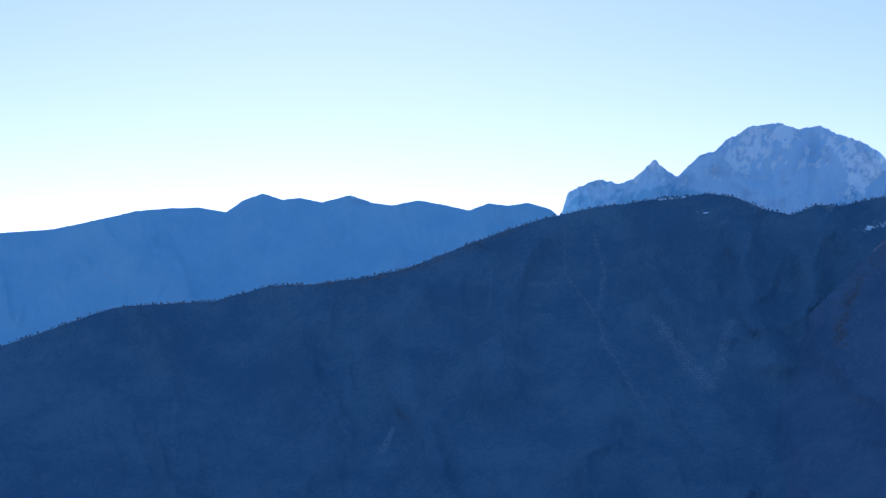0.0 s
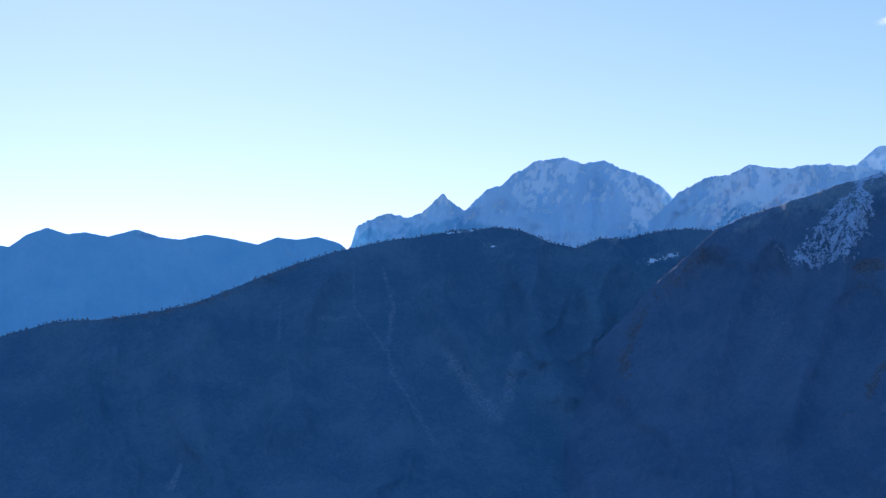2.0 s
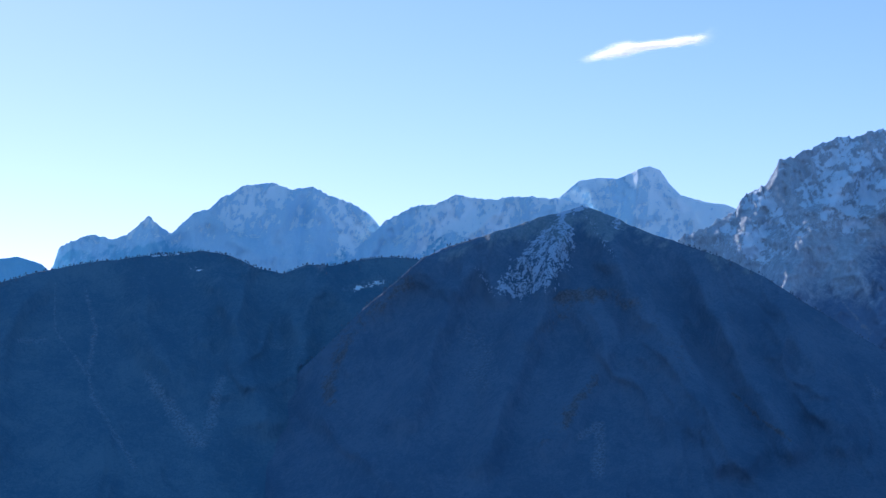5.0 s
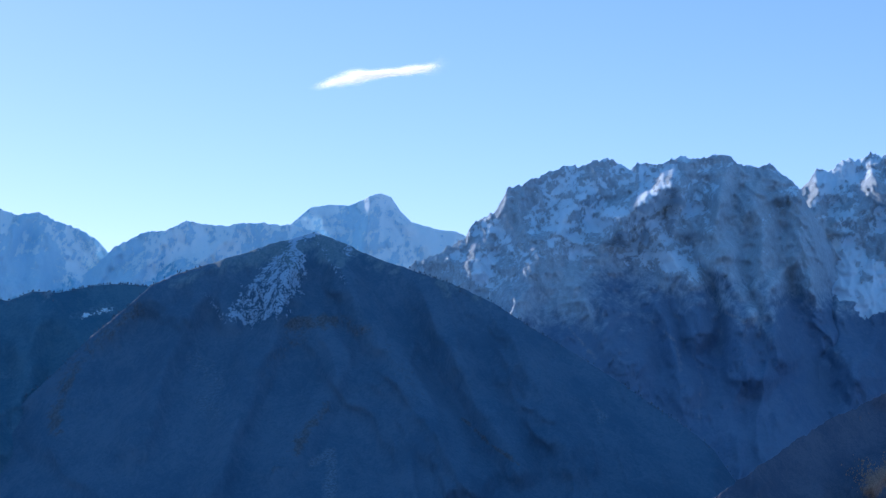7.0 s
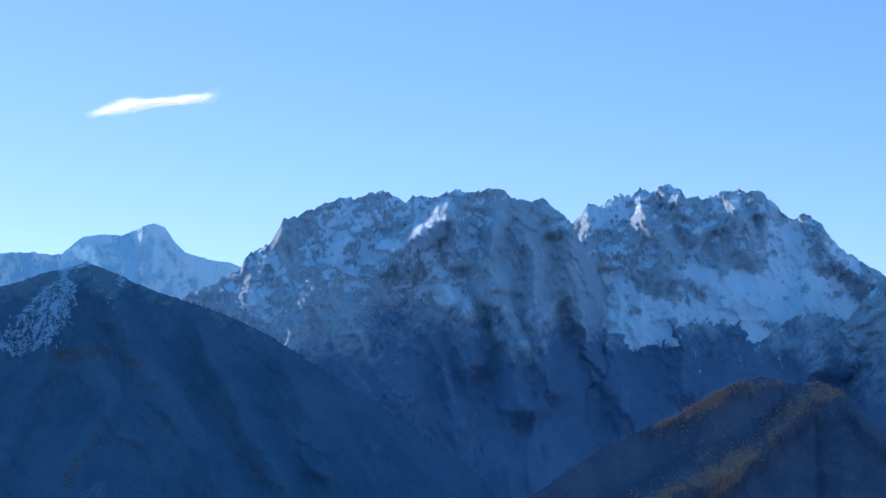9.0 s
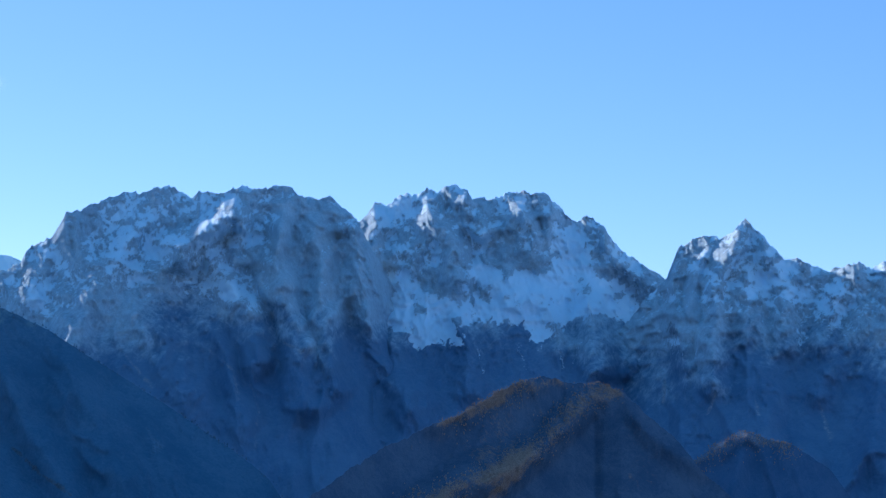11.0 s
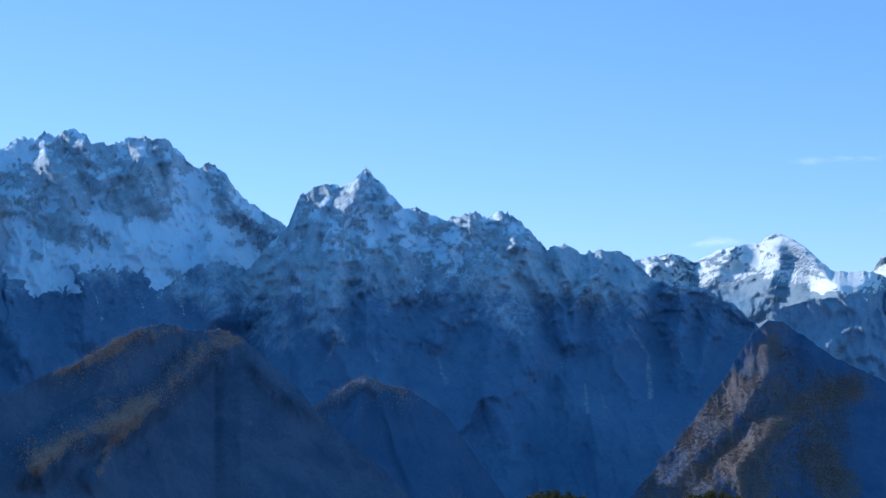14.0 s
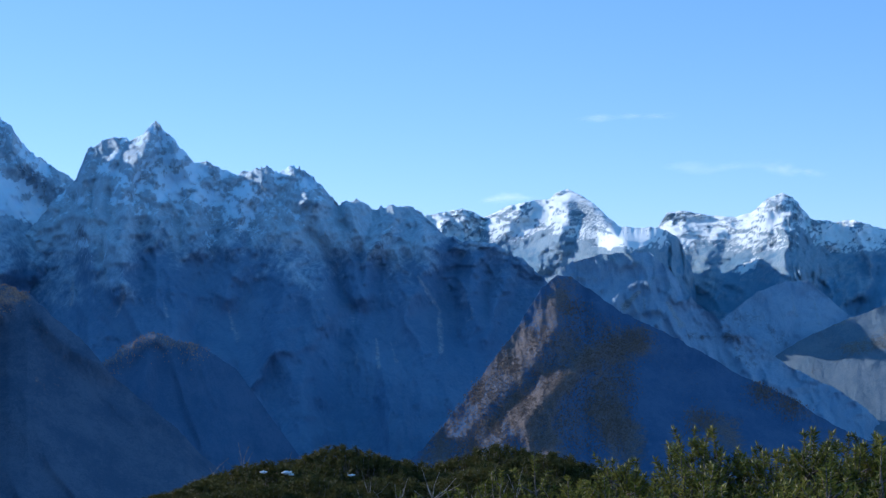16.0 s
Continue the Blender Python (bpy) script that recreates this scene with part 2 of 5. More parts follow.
def massif(name, label, crest, dist, material, depth, seed, rough=5.0, relief=60.0, gully=130.0, steep=0.85, stretch=1.7, chip=1.0,
           ribs=(), snowline=None, treeline=None, fields=(), rocks=(), streaks=(), pale=(), groves=(), copses=(), shelves=(), step=0.04, rows=150, fall=(1.0, 1.0), lean=0.35, calmness=0.7, grain=1.0, teeth=1.6, cap=0.006):
    """A mountain from its crest: bearing and rise (degrees) of peaks and saddles, seen from the summit at the origin;
    dist its
    distance in metres. ribs: ridges (line, half width in degrees, metres by which they stand out; negative for
    gullies). Snow and woods share out by height, steepness and relief; fields and rocks are outlines with more or less
    snow, streaks lines of snow, pale lines of scree, groves lines of autumn trees and of painted sunlit brown (line,
    half width, amount) and copses outlines of denser woods; shelves are gentle slopes under the crest (bearing, half
    width, fall in degrees, metres by which they reach forward)."""
    cb, cr = np.array([c[0] for c in crest]), np.array([c[1] for c in crest])
    db, dd = (np.array([c[0] for c in dist]), np.array([c[1] for c in dist])) if isinstance(dist, (list, tuple)) else (np.array([0.0]), np.array([float(dist)]))
    # both ends of the crest run down to the valley floor
    low = [np.degrees(np.arctan2(VALLEY - 20, np.interp(b, db, dd))) for b in (cb[0], cb[-1])]
    cb = np.concatenate([[cb[0] - (cr[0] - low[0]) / fall[0]], cb, [cb[-1] + (cr[-1] - low[1]) / fall[1]]])
    cr = np.concatenate([[low[0]], cr, [low[1]]])
    az = np.arange(cb[0], cb[-1], step)
    R = np.interp(az, db, dd)
    zs = R * np.tan(np.radians(np.interp(az, cb, cr)))
    w = np.radians(az) * R
    jag = ridged(w / 45, w * 0 + seed, seed + 3, 4, 0.6) - 0.55 + 0.5 * (ridged(w / 9, w * 0 + seed, seed + 4, 3, 0.6) - 0.5)
    u = np.concatenate([np.linspace(1, 0.62, 12), 0.58 * np.linspace(1, 1.0 / rows, rows) ** 1.2, [0.0004, 0.0, -0.0004], -np.linspace(0.03, 1, 9) ** 1.6])
    U, A = np.meshgrid(u, az, indexing="ij")
    RR = np.broadcast_to(R, U.shape)
    Z0 = zs[None, :] + rough * teeth * jag[None, :] * (1 - smooth(np.abs(U), 0.0, 0.08))
    tall = np.clip((Z0 - VALLEY) / 600, 0, 1)
    r = np.where(U > 0, RR - U * depth, RR - U * 330.0)
    lower = np.sqrt(np.clip(U, 0, 1) ** 2 + cap ** 2) - cap  # a rounded crest
    z = np.where(U > 0, Z0 - (Z0 - VALLEY + 12) * lower ** steep, Z0 - (Z0 - VALLEY + 12) * np.clip(-U, 0, 1) ** 0.8)
    a = np.radians(A)
    E = np.degrees(np.arctan2(z, r))
    side, down = a * RR / grain, z / grain
    wx = fbm(side / 260, down / 300, seed + 9, 4, 0.6)
    wy = fbm(side / 260 + 40, down / 300, seed + 19, 4, 0.6)
    nx = fbm(side / 90, down / 90, seed + 29, 6, 0.62)
    ny = fbm(side / 90 + 30, down / 90, seed + 39, 6, 0.62)
    blur = fbm(side / 120, down / 75, seed + 77, 7, 0.68)
    fuzz = fbm((side - 0.7 * down) / 17, down / 27, seed + 87, 6, 0.7)
    front = 1 - smooth(-U, 0.0, 0.5)
    if treeline is not None:
        wooded = 1 - smooth(E + 0.6 * wx, treeline[0] - 0.4, treeline[1])
    else:
        wooded = np.zeros_like(z)
    calm = 1 - calmness * wooded
    # ridges and gullies down the face, then noise in ever smaller ribs; all of it is pushed towards the camera, to keep
    # its place in view
    out = np.zeros_like(z)
    for line, wide, much in ribs:
        d, t = along(A + 0.45 * nx * wide ** 0.5, E + 0.45 * ny * wide ** 0.5, line)
        tent = np.clip(1 - d / (wide * (0.7 + 0.5 * t)), 0, 1)
        tent = (0.5 * tent + 0.5 * smooth(tent, 0, 1)) * smooth(t, 0.0, 0.3) * (0.9 + 0.25 * chip * blur)
        out = np.maximum(out, much * tent) if much > 0 else out + much * tent
    tilted = side + lean * down
    g = craggy(tilted / gully + 0.55 * wx, down / (gully * stretch) + 0.5 * wy, seed) - 0.36
    big = fbm(side / (gully * 3.5), down / (gully * 4), seed + 5, 3)
    mid = craggy(tilted / 85 + 0.5 * wx, down / 95 + 0.5 * wy, seed + 61, 5, 0.6) - 0.36
    chips = craggy(tilted / 30 + 0.4 * wx, down / 30 + 0.4 * wy, seed + 91, 4, 0.6) - 0.36
    shards = craggy(tilted / 13 + 0.3 * wx, down / 12 + 0.3 * wy, seed + 121, 3, 0.6) - 0.36
    strata = ridged(side / 160 + 0.3 * wy, (down - 0.3 * side) / 26 + 0.8 * wx, seed + 71, 3) - 0.5
    out = out + tall * (relief * (1.7 * g + 0.7 * big) + calm * (rough * (3.4 * mid + chip * (3.6 * chips + 1.5 * shards)) + 0.5 * rough * chip * strata))
    for b, wide, drop, much in shelves:
        under = np.degrees(np.arctan2(Z0, RR)) - E
        beside = np.exp(-((A - b) / wide) ** 4)
        out = out * (1 - 0.85 * beside * smooth(drop * 1.6 - under, 0, drop * 0.5)) + much * beside * smooth(under, 0, drop) * (1 - smooth(under, 2 * drop, 6 * drop))
    out = out * front
    z = z * (r - out) / r
    r = r - out
    x, y = r * np.sin(a), r * np.cos(a)
    # cover
    P = np.stack([x, y, z], -1)
    N = np.cross(np.gradient(P, axis=0), np.gradient(P, axis=1))
    flat = np.abs(N[..., 2]) / (np.linalg.norm(N, axis=-1) + 1e-9)
    hollow = -(1.2 * g + 0.9 * mid + chip * (1.2 * chips + 0.7 * shards))
    snow = np.zeros_like(z)
    if snowline is not None:
        lo, hi, much = snowline
        high = smooth(E + 0.45 * blur + 0.25 * fuzz, lo, hi)
        snow = high * np.clip(much + 0.8 * (flat - 0.5) + 0.8 * hollow + 1.0 * fuzz + 0.5 * blur + 0.35 * strata, 0.0, 0.95)
    for line, amount in fields:
        q = inside(A + 0.25 * nx, E + 0.22 * ny, line)
        snow = snow + amount * smooth(q + 0.3 * fuzz + 0.15 * hollow, -0.10, 0.14) * (U > -0.02)
    snow = np.minimum(snow, 1.0)
    for line, amount in rocks:
        q = inside(A + 0.25 * nx, E + 0.22 * ny, line)
        snow = snow - amount * smooth(q + 0.35 * fuzz, -0.10, 0.14)
    for line, wide, amount in streaks:
        d, t = along(A + 0.06 * nx, E + 0.06 * ny, line)
        snow = np.maximum(snow, amount * (1 - smooth(d / wide + 0.5 * fuzz, 0.2, 1.2)) * (U > -0.02))
    wood = np.zeros_like(z)
    if treeline is not None:
        wood = 1 - smooth(E + 1.3 * blur + 2.2 * g + 0.8 * mid + 0.8 * fuzz, treeline[0], treeline[1])
    for line, amount in copses:
        q = amount * smooth(inside(A + 0.3 * nx, E + 0.3 * ny, line) + 0.5 * fuzz, -0.3, 0.5)
        wood, snow = np.maximum(wood, q), snow * (1 - q)
    stones = np.zeros_like(z)
    for line, wide, amount in pale:
        d, t = along(A + 0.25 * nx * wide ** 0.5, E + 0.2 * ny * wide ** 0.5, line)
        stones = np.maximum(stones, amount * (1 - smooth(d / (wide * (0.6 + 0.7 * t)) + 0.5 * fuzz, 0.2, 1.3)) * (U > 0))
    autumn = np.zeros_like(z)
    for line, wide, amount in groves:
        d, t = along(A + 0.25 * nx * wide ** 0.5, E + 0.2 * ny * wide ** 0.5, line)
        autumn = np.maximum(autumn, amount * (1 - smooth(d / wide + 0.5 * blur + 0.4 * fuzz, 0.0, 1.25)) * (U > 0))
    cover = np.stack([np.clip(snow, 0, 1.5), np.clip(wood, 0, 1), np.clip(stones, 0, 1), np.clip(autumn * (0.9 - 0.7 * hollow), 0, 1)], -1)
    me = sheet_mesh(name, x, y, z, cover)
    me.materials.append(material)
    ob = tagged(new(name, me), label, "mountain")
    SURFACES[label] = (az, r, z)
    return ob


# ---- the ground: the summit on which the camera stands, its flanks and the valley floor ----
def ground_height(x, y):
    r = np.hypot(x, y)
    b = np.degrees(np.arctan2(x, y))
    # a gentle shoulder ahead to the right carries the dwarf pines
    shoulder = smooth(b, 8, 20) * (1 - smooth(b, 60, 95))
    near = -1.62 - 0.045 * r - 0.0016 * r * r * (1 - 0.45 * shoulder)
    far = -2.0 - 0.62 * r + 60 * smooth(r, 0, 300)
    z = near + (far - near) * smooth(r, 22, 90)
    z = np.maximum(z, VALLEY + 8 * fbm(x / 300, y / 300, 5, 4))
    return z + 0.05 * fbm(x / 1.3, y / 1.3, 8, 3) * smooth(r, 1.0, 3.0) + smooth(r, 60, 300) * 9 * fbm(x / 60, y / 60, 12, 4)


def ground_material():
    m, nt = tree_of("dry mountain grass")
    pos = nt.nodes.new("ShaderNodeNewGeometry").outputs["Position"]
    fine = noise_node(nt, pos, 9.0, 8, 0.7)
    wide = noise_node(nt, pos, 0.35, 5, 0.6)
    far = noise_node(nt, pos, 0.02, 6, 0.6)
    c = mixed(nt, ramp(nt, fine, 0.35, 0.7), (0.06, 0.05, 0.03), (0.20, 0.17, 0.09))
    c = mixed(nt, ramp(nt, wide, 0.45, 0.65), c, (0.08, 0.09, 0.035))
    c = mixed(nt, ramp(nt, far, 0.45, 0.6, 0.0, 0.6), c, (0.05, 0.055, 0.04))
    finish(nt, c, 0.95, fine, 0.04, 0.6, 0.1)
    return m


rr = np.concatenate([[0.02], np.geomspace(0.6, 4950, 120)])
aa = np.radians(np.linspace(0, 360, 241))
GR, GA = np.meshgrid(rr, aa, indexing="ij")
gx, gy = GR * np.sin(GA), GR * np.cos(GA)
ground_mesh = sheet_mesh("ground", gx, gy, ground_height(gx, gy))
ground_mesh.materials.append(ground_material())
tagged(new("ground", ground_mesh), "dry grassy summit falling away into the wooded valley floor", "ground", kind="structure")

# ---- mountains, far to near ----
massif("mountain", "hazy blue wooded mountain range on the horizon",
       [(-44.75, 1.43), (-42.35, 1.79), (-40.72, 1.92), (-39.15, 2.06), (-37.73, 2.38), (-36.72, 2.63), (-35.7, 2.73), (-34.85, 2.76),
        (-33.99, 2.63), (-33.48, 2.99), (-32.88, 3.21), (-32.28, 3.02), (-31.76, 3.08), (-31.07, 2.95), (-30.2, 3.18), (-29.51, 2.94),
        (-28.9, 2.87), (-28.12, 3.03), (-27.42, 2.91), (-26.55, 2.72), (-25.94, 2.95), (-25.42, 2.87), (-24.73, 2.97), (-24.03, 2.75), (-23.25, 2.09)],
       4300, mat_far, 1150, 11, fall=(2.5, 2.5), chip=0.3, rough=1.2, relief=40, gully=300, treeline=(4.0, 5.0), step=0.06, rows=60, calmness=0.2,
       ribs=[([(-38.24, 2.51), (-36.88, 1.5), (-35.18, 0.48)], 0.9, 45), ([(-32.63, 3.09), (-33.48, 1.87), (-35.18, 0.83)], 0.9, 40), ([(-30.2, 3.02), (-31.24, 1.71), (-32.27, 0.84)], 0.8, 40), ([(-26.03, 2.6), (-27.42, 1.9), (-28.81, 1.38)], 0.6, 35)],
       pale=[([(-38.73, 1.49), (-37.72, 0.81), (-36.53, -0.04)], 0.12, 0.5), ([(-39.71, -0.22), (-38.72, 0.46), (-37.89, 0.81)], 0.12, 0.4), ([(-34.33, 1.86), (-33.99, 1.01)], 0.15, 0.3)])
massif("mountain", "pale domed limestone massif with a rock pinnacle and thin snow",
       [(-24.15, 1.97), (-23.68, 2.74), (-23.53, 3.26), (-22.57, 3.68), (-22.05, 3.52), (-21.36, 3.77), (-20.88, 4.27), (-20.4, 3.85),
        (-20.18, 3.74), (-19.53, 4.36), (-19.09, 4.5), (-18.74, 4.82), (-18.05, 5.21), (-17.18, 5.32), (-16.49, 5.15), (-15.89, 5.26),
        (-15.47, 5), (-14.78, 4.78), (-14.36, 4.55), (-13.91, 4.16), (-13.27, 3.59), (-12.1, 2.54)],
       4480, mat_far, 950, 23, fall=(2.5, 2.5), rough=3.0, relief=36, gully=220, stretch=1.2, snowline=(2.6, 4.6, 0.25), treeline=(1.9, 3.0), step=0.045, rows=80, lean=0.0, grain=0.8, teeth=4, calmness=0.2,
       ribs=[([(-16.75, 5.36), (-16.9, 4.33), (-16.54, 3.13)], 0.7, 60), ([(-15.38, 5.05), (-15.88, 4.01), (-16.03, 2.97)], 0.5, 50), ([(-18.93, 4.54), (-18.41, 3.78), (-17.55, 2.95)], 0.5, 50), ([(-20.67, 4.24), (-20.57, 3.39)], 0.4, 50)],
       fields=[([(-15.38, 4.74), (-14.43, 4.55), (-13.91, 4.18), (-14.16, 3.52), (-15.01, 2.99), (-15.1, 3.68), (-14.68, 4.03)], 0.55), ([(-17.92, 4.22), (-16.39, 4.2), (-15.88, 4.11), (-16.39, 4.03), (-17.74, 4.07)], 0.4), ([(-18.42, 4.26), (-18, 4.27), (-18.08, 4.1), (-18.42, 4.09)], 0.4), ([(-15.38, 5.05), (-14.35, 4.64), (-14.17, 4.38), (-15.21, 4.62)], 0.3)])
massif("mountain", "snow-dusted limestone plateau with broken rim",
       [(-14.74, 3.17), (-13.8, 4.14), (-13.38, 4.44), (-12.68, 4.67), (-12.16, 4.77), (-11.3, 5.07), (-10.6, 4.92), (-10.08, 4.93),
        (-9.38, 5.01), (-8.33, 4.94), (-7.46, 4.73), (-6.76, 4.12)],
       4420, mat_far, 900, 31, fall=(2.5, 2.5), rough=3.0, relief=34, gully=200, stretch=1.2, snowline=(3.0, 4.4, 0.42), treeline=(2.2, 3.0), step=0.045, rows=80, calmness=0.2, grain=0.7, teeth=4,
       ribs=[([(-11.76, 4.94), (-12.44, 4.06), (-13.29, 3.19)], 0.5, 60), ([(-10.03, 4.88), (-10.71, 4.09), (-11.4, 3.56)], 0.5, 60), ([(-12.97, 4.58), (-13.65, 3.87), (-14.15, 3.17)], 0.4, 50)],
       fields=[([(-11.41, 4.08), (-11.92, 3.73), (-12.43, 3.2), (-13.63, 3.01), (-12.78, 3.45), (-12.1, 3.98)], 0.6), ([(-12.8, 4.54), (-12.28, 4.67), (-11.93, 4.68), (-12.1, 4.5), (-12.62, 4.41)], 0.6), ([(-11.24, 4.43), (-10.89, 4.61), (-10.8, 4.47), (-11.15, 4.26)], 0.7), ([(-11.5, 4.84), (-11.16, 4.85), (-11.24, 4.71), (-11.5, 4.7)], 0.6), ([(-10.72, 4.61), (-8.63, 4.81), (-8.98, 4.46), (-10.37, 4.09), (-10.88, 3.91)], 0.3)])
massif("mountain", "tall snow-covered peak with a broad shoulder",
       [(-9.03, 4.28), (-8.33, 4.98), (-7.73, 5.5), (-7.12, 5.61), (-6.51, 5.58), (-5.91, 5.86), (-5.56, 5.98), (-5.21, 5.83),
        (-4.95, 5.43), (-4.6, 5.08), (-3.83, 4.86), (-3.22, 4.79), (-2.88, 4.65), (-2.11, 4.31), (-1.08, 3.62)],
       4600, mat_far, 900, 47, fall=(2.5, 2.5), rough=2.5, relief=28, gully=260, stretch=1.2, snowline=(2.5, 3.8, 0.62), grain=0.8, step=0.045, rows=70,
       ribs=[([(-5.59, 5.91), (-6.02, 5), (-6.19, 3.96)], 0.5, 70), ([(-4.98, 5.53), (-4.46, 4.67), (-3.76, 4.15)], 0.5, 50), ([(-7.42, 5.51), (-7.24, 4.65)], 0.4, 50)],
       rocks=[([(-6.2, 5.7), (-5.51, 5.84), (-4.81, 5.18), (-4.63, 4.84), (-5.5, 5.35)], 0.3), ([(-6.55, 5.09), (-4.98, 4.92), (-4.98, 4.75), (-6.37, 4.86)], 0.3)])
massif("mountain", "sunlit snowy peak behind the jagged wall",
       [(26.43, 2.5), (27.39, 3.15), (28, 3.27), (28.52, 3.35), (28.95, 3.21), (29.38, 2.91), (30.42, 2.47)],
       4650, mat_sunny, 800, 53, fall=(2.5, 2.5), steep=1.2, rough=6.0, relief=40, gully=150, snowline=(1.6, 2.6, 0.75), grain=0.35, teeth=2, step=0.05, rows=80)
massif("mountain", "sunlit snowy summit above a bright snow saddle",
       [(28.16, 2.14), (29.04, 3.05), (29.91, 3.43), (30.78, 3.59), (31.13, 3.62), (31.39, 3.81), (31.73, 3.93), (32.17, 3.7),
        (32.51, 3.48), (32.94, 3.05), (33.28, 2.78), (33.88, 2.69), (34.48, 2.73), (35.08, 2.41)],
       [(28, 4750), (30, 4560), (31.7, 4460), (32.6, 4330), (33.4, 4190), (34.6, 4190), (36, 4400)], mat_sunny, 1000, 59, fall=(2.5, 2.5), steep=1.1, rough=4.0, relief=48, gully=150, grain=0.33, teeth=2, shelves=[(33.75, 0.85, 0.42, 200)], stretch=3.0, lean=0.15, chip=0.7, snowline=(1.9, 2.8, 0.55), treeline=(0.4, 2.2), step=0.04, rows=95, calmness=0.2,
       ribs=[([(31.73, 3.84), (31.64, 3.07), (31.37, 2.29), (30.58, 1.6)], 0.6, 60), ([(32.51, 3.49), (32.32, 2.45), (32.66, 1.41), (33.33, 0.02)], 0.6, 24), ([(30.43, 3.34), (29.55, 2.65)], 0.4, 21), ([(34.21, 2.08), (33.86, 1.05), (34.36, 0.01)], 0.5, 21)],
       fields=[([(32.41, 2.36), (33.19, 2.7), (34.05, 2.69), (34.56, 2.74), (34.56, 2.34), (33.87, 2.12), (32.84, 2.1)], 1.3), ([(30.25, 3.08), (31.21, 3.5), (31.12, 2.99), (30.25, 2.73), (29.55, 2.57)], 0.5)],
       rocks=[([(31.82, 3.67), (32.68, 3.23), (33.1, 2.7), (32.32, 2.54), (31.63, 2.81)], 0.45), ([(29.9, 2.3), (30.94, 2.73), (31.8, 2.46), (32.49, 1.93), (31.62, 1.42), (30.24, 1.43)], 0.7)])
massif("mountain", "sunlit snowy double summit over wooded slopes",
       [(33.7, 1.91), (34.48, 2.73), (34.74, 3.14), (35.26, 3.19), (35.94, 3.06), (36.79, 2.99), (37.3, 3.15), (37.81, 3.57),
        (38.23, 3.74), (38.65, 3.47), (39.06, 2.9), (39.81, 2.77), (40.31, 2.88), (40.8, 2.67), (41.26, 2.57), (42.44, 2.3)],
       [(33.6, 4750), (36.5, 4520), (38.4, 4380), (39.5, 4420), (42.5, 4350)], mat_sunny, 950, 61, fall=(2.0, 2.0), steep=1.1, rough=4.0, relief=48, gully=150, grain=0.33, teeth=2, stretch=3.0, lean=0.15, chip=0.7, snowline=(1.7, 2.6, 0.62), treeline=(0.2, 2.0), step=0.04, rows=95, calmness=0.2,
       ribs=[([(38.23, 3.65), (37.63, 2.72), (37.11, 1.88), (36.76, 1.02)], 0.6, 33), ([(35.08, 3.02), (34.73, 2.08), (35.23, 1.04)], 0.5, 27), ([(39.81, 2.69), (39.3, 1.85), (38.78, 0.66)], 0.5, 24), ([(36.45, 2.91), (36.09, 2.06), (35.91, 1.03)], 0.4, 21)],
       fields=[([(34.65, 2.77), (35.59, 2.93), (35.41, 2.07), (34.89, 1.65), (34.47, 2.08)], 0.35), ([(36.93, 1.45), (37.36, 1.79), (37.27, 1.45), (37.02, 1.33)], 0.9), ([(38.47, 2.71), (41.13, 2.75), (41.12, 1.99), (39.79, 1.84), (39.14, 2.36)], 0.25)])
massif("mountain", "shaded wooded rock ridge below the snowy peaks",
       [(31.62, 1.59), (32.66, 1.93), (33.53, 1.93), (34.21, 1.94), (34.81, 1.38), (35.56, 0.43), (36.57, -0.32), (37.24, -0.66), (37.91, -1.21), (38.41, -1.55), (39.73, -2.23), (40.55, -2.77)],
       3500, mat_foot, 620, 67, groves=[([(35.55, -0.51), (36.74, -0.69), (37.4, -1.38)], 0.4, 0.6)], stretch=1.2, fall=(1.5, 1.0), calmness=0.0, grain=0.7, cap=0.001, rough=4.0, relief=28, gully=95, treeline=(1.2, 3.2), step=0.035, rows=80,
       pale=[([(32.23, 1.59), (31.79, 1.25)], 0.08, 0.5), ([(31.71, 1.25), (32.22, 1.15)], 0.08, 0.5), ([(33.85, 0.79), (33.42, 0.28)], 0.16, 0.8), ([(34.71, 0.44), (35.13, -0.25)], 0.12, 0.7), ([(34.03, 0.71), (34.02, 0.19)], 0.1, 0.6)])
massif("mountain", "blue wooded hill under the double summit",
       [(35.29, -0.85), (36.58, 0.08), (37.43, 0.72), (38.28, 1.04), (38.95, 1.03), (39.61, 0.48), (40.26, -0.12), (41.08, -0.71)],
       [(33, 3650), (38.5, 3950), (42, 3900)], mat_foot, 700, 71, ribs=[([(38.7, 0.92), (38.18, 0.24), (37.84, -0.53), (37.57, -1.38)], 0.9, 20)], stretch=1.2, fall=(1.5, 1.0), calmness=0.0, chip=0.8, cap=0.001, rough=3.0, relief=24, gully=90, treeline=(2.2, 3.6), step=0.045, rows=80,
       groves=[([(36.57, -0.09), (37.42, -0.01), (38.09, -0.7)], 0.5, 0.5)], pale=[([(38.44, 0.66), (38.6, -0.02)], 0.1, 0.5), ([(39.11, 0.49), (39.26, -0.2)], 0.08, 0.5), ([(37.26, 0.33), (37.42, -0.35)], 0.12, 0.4)])
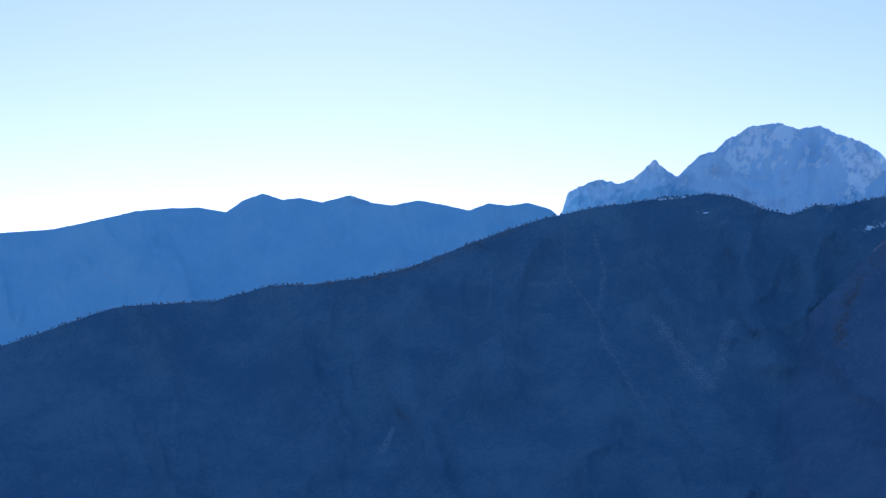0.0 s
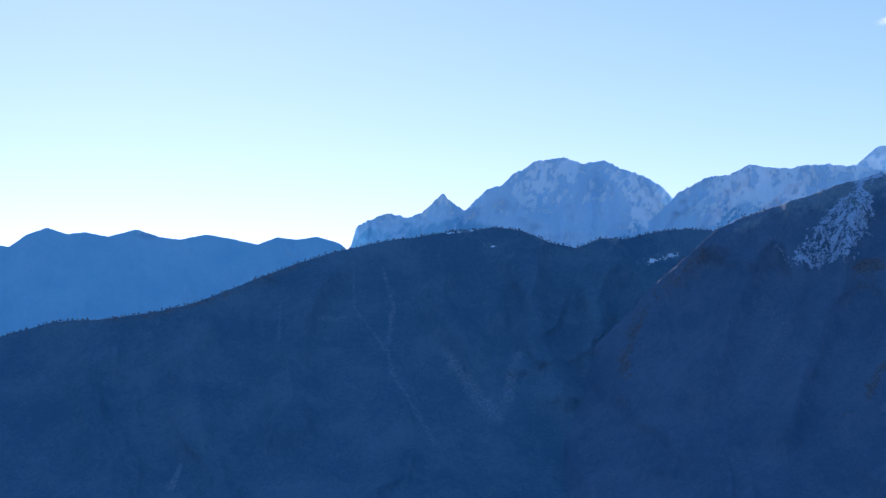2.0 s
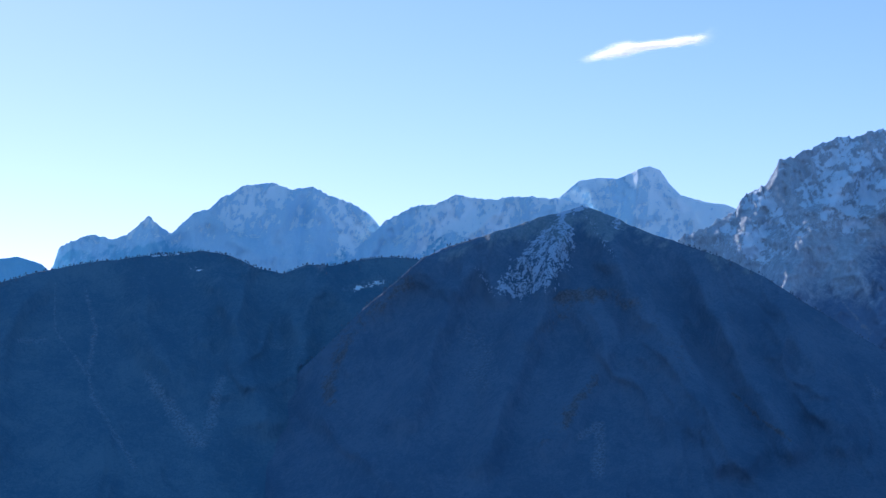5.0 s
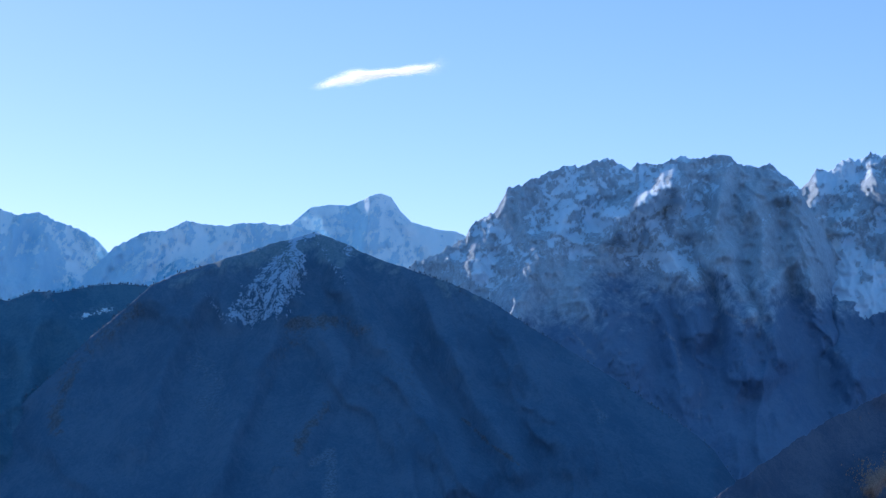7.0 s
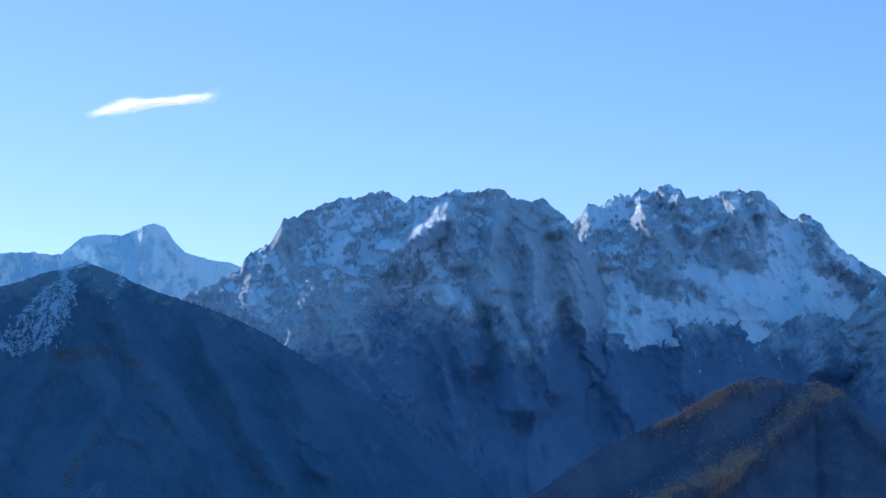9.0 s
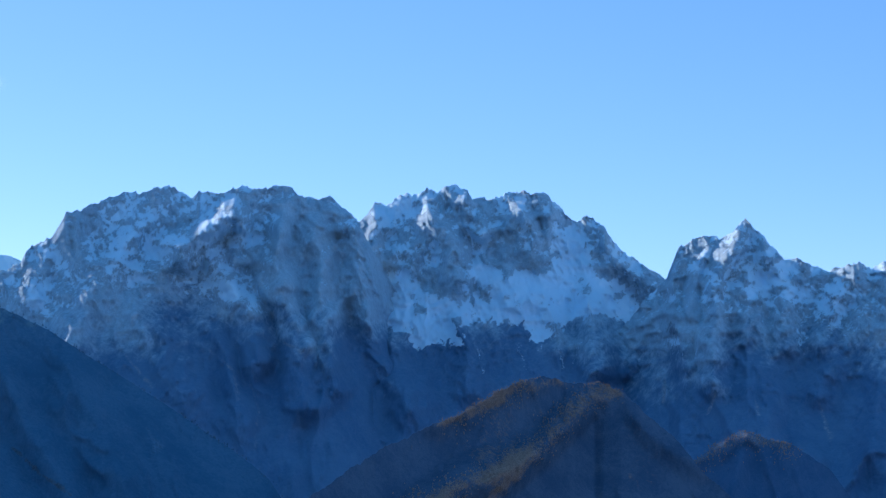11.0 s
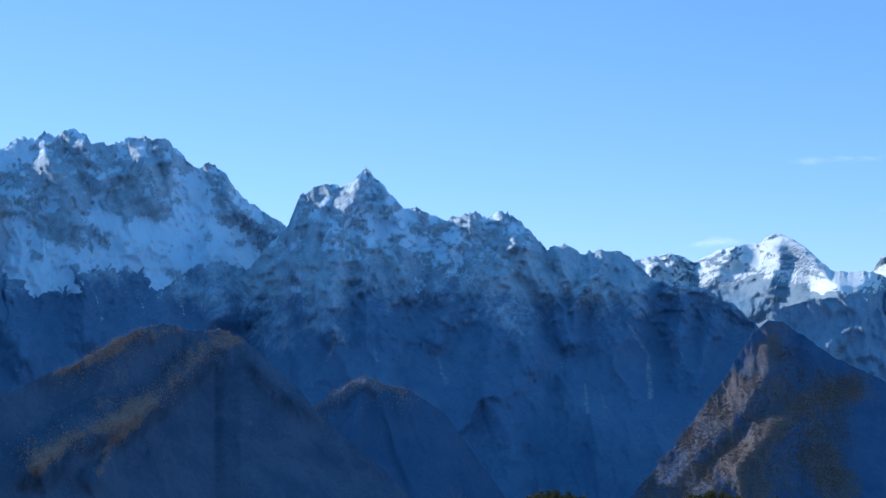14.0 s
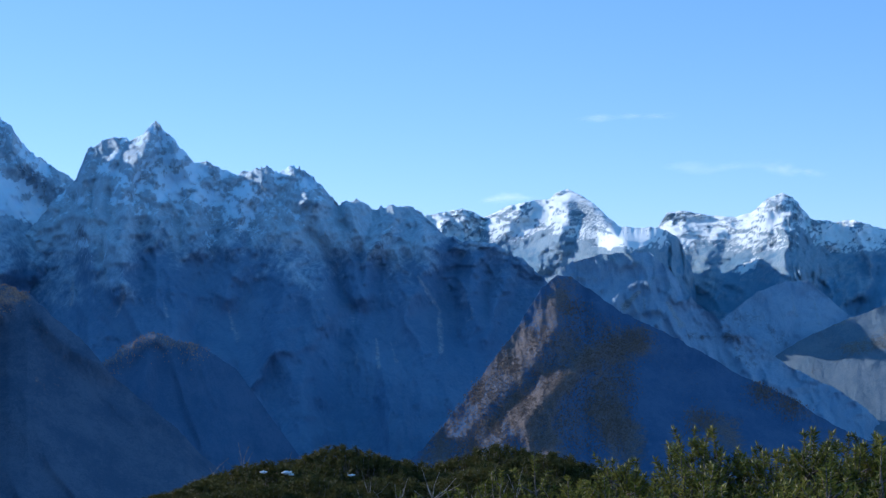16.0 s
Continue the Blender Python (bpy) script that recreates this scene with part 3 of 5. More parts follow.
massif("mountain", "grey-green wooded slope at the valley side",
       [(37.23, -1.72), (38.25, -1.01), (39.09, -0.54), (39.93, -0.2), (41.23, 0.29), (42.74, 0.95)],
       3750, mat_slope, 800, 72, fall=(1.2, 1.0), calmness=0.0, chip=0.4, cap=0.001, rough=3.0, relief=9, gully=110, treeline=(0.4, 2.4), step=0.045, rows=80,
       groves=[([(39.07, -1.72), (40.08, -1.05), (41.21, -0.72)], 0.35, 0.5)], pale=[([(39.26, -0.37), (39.93, -0.2)], 0.12, 0.6), ([(38.91, -1.38), (40.08, -0.88), (41.21, -0.38)], 0.1, 0.45)])
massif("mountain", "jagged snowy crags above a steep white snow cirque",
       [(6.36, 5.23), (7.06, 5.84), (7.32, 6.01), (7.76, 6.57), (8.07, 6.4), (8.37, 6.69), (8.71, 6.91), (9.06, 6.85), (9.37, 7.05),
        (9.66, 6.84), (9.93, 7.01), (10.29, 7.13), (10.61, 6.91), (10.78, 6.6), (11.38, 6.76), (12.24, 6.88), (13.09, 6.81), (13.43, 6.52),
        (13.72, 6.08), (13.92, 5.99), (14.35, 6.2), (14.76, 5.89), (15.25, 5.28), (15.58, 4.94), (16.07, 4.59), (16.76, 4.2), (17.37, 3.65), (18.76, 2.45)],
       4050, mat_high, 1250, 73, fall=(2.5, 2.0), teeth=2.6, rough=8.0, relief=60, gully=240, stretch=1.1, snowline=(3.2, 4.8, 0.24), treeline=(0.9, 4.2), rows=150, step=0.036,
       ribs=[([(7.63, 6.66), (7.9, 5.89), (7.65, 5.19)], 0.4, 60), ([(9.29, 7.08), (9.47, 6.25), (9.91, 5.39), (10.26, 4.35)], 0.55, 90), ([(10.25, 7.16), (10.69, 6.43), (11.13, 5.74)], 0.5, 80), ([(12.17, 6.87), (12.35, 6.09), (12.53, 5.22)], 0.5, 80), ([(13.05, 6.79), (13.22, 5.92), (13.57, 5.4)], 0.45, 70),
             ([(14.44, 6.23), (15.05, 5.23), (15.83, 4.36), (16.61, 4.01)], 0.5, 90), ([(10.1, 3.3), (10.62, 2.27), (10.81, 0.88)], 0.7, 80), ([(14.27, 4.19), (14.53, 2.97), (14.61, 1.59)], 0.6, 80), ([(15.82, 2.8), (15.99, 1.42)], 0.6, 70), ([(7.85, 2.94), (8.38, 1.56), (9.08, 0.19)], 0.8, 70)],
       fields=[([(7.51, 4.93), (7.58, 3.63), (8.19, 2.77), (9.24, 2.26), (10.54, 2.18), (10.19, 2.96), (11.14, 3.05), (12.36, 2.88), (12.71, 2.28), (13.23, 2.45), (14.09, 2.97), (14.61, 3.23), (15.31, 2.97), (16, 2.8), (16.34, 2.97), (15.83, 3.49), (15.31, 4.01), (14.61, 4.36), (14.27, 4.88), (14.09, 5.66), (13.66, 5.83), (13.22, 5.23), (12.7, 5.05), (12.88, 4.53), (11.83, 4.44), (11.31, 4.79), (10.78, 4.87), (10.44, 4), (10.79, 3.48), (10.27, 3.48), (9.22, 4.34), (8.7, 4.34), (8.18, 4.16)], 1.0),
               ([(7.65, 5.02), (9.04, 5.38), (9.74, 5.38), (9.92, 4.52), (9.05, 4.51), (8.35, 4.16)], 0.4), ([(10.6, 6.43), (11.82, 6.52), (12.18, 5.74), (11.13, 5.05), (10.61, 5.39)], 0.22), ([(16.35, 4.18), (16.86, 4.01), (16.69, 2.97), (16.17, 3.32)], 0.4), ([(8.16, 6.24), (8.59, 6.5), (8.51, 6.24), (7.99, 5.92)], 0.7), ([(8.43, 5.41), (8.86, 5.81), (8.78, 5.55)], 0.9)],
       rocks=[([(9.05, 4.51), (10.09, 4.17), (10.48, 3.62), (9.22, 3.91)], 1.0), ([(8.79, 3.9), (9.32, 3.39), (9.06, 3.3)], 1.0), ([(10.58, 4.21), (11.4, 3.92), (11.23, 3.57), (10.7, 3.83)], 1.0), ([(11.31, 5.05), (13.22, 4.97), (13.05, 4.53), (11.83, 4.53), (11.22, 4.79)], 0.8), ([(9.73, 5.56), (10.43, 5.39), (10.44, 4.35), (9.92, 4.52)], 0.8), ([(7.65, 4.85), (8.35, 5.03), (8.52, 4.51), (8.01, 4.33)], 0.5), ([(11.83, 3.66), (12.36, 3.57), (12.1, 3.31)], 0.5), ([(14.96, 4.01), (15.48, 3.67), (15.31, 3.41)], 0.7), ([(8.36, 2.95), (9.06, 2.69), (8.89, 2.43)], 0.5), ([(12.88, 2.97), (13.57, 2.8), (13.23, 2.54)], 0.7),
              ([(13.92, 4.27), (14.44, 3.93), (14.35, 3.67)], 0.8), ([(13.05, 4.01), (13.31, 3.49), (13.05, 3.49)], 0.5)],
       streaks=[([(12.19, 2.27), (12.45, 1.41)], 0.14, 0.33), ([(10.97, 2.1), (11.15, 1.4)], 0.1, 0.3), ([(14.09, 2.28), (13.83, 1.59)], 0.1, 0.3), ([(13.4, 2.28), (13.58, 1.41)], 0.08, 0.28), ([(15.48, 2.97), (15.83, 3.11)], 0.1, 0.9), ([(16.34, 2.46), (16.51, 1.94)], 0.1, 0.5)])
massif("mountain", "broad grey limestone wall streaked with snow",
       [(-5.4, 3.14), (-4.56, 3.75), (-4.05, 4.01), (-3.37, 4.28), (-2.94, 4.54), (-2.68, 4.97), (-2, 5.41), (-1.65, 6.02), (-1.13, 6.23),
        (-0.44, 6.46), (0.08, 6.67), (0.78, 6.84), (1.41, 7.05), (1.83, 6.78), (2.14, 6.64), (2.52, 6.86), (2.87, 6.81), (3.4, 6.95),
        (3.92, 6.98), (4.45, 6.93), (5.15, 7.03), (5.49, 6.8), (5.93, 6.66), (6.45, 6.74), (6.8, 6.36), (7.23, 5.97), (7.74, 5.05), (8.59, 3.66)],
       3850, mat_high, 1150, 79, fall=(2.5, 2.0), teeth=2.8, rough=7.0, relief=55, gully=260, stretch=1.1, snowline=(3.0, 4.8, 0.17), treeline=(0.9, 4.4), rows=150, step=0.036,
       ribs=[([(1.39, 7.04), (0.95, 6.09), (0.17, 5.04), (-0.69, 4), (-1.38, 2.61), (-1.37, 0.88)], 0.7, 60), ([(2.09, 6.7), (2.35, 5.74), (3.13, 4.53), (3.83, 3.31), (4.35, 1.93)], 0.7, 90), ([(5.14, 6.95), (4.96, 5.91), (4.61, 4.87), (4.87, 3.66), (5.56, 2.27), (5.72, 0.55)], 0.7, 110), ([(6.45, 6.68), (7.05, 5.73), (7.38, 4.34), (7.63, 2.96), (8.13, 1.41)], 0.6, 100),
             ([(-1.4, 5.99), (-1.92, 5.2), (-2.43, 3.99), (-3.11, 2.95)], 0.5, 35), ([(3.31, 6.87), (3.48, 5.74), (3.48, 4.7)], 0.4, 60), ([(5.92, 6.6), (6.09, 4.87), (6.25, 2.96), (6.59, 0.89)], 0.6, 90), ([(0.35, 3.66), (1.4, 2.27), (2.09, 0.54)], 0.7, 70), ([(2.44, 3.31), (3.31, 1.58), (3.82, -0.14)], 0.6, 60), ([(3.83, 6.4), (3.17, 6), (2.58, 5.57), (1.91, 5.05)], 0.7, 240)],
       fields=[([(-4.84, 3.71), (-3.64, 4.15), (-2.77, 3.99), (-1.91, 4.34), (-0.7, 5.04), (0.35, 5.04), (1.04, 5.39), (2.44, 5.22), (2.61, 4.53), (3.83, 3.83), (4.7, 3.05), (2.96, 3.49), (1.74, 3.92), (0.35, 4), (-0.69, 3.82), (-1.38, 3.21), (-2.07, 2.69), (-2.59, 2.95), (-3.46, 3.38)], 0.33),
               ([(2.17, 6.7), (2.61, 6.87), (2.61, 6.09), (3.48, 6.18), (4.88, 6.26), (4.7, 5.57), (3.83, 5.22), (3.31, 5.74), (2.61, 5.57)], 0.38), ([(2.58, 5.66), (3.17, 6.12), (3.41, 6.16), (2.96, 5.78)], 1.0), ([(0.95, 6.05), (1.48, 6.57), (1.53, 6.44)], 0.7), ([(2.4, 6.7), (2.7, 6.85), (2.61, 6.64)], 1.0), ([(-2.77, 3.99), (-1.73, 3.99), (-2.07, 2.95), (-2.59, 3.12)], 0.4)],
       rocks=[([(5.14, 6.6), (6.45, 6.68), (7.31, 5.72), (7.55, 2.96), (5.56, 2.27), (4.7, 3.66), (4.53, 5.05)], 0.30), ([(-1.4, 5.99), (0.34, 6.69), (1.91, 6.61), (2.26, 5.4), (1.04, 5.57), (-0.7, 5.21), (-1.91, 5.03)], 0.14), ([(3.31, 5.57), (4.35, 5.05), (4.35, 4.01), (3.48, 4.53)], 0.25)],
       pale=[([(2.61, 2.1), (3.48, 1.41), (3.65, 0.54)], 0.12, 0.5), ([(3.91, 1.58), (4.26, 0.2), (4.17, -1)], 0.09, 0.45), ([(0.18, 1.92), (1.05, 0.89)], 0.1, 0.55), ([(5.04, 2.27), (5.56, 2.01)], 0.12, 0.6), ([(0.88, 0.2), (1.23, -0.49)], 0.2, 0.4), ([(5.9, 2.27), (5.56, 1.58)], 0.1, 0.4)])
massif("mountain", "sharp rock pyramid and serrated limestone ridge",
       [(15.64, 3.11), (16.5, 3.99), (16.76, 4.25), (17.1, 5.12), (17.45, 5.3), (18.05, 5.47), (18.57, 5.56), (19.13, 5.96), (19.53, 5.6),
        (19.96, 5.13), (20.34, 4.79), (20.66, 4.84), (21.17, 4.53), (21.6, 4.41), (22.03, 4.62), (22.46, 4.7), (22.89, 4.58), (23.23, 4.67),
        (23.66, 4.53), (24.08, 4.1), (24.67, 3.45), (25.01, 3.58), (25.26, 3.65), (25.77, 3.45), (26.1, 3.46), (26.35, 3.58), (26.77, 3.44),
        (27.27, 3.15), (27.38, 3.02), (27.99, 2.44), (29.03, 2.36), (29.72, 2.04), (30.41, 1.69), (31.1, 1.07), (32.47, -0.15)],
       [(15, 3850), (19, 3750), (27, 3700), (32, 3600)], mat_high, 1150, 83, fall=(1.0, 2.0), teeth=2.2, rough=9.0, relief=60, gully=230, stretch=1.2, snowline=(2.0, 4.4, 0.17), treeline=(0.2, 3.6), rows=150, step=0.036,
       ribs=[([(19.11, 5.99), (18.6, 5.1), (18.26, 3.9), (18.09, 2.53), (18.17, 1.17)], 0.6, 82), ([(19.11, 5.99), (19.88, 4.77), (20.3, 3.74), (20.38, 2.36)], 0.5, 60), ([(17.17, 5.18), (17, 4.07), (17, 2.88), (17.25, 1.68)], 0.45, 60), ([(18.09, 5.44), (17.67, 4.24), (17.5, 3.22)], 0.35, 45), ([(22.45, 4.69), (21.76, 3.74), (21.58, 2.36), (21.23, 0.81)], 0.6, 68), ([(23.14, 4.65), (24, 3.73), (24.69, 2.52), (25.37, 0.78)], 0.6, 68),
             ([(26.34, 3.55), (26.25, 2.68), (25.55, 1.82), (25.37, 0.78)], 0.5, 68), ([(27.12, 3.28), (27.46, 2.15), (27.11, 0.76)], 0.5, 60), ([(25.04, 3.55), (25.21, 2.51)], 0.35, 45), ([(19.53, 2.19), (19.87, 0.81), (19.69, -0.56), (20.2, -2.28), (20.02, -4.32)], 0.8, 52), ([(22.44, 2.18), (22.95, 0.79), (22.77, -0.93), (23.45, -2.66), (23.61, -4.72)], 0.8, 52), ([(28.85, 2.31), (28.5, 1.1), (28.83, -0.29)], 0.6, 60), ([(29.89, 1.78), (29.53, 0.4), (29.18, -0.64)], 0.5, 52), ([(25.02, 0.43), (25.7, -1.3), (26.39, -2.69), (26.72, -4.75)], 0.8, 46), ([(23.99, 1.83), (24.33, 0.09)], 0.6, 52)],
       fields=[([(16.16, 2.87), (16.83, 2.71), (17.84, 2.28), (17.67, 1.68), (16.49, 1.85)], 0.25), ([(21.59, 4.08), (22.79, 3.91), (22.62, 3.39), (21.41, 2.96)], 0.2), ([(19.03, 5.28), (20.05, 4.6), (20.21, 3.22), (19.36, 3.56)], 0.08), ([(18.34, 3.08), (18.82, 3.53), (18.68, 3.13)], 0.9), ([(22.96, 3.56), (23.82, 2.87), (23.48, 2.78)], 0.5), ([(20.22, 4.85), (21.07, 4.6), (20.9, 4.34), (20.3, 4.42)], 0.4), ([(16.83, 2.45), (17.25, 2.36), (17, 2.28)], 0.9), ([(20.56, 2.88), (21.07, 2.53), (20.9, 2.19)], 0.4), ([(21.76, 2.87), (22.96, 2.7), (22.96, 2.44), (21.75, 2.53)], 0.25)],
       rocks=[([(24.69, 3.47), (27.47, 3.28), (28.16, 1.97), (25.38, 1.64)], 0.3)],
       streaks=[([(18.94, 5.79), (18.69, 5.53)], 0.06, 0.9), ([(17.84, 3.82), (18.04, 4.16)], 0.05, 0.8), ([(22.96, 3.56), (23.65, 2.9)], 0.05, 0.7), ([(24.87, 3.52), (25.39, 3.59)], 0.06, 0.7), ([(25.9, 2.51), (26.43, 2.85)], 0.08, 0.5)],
       # the last pale line and the first grove below paint a sunlit rock ridge
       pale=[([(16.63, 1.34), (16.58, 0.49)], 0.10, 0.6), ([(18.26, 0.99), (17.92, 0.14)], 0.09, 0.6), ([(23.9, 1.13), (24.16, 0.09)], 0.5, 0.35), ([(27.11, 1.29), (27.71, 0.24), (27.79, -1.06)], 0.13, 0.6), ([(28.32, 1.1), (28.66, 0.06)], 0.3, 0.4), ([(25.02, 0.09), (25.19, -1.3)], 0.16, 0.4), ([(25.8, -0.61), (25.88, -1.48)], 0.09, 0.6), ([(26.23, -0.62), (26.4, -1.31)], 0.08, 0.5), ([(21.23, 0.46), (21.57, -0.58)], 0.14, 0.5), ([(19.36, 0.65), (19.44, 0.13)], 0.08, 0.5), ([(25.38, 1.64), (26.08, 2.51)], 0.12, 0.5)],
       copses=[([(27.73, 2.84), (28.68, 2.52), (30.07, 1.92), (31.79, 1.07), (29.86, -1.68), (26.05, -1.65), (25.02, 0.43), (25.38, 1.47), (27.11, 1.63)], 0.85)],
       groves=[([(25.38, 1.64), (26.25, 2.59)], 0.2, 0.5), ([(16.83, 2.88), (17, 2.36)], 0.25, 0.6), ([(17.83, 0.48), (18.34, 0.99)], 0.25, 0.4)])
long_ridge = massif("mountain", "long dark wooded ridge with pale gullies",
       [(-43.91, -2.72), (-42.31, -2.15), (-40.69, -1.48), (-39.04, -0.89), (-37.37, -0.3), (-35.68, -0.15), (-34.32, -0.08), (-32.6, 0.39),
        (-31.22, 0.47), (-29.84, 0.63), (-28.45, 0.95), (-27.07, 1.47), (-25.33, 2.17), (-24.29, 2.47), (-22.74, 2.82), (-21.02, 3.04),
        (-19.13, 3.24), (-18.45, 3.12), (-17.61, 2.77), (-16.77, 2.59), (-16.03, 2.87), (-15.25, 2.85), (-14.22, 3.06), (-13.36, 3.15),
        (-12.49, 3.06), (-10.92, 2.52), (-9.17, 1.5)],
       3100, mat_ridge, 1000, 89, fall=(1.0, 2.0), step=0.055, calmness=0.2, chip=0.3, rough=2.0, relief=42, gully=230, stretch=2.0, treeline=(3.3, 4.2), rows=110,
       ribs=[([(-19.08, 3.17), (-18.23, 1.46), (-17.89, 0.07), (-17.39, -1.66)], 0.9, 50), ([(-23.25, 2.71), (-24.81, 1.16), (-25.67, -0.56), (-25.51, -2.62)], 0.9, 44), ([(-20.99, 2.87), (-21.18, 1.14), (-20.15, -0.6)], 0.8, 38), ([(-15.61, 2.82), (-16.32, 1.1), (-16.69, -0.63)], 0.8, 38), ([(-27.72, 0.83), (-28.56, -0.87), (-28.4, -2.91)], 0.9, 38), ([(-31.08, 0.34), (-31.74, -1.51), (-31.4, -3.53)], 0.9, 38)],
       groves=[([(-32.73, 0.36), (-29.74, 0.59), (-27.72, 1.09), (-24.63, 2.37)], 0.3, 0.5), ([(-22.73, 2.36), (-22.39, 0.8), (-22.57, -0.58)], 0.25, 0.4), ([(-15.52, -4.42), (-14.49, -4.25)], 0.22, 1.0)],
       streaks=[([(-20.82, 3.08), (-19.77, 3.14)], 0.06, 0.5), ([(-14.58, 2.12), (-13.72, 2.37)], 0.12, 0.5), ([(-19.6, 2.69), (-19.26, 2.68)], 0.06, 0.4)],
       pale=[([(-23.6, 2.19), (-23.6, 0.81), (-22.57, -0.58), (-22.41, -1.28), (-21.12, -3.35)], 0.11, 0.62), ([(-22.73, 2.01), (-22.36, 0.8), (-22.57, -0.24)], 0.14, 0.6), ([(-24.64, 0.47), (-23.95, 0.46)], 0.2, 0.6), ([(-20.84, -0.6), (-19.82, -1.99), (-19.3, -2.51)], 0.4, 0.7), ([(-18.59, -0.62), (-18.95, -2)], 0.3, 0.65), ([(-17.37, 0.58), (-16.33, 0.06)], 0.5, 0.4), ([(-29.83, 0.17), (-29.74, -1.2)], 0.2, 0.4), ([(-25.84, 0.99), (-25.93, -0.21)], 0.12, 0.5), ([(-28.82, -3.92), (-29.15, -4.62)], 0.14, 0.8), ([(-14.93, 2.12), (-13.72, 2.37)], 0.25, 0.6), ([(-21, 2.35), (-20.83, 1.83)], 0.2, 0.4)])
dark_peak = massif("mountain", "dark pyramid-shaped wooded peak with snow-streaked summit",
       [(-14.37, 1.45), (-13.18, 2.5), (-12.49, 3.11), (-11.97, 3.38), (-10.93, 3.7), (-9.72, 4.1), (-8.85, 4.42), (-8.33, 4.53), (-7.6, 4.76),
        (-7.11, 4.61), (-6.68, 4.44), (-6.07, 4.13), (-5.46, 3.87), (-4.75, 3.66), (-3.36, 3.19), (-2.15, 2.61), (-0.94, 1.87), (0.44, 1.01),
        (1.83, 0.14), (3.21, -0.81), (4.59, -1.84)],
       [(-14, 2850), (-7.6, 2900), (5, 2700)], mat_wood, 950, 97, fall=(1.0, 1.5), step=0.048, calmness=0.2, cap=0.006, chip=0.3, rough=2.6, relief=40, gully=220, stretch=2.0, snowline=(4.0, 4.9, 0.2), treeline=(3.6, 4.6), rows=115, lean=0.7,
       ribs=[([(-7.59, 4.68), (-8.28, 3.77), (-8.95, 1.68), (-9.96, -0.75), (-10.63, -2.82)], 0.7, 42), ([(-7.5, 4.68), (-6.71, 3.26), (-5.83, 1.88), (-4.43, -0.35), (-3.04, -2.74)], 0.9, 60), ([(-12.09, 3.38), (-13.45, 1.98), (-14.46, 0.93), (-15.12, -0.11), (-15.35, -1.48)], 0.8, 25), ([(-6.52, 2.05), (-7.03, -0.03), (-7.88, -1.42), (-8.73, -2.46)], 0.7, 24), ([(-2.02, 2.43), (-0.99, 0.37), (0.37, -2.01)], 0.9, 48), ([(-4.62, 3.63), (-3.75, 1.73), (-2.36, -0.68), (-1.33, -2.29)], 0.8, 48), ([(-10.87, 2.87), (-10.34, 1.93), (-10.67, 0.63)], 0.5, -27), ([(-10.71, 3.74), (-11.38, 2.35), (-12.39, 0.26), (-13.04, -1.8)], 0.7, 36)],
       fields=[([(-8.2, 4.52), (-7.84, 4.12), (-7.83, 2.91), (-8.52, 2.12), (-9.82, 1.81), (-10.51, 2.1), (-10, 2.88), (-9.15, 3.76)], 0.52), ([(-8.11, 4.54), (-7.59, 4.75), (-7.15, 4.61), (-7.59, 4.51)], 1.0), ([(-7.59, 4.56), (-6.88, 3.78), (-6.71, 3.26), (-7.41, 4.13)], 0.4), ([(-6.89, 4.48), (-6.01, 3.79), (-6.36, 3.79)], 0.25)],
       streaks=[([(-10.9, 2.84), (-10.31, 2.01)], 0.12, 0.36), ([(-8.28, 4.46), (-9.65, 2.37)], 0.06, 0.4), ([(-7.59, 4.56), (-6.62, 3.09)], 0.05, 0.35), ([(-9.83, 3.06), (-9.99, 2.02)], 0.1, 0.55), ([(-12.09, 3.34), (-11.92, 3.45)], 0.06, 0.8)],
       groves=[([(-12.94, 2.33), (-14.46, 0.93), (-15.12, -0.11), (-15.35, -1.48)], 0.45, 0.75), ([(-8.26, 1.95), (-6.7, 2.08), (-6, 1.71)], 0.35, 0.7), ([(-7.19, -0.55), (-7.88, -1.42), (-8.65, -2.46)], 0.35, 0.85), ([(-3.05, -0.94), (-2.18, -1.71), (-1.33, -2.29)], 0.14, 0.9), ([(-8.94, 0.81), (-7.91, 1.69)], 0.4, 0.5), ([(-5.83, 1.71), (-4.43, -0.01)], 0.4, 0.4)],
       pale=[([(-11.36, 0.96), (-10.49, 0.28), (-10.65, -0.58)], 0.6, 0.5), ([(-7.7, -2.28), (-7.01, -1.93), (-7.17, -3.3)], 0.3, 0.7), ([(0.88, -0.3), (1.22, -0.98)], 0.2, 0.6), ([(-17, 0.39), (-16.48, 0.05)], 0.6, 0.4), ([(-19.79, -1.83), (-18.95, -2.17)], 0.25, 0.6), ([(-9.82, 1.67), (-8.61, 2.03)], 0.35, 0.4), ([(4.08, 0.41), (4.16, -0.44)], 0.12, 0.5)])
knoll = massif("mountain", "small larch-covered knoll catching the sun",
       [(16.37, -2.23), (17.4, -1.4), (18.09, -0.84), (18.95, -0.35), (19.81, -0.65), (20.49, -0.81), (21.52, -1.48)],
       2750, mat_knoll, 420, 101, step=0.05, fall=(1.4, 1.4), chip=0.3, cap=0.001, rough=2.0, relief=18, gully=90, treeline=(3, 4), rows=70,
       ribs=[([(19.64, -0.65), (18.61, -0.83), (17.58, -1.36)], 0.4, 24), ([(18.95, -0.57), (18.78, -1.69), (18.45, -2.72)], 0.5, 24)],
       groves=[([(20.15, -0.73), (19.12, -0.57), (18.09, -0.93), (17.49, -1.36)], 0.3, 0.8)])
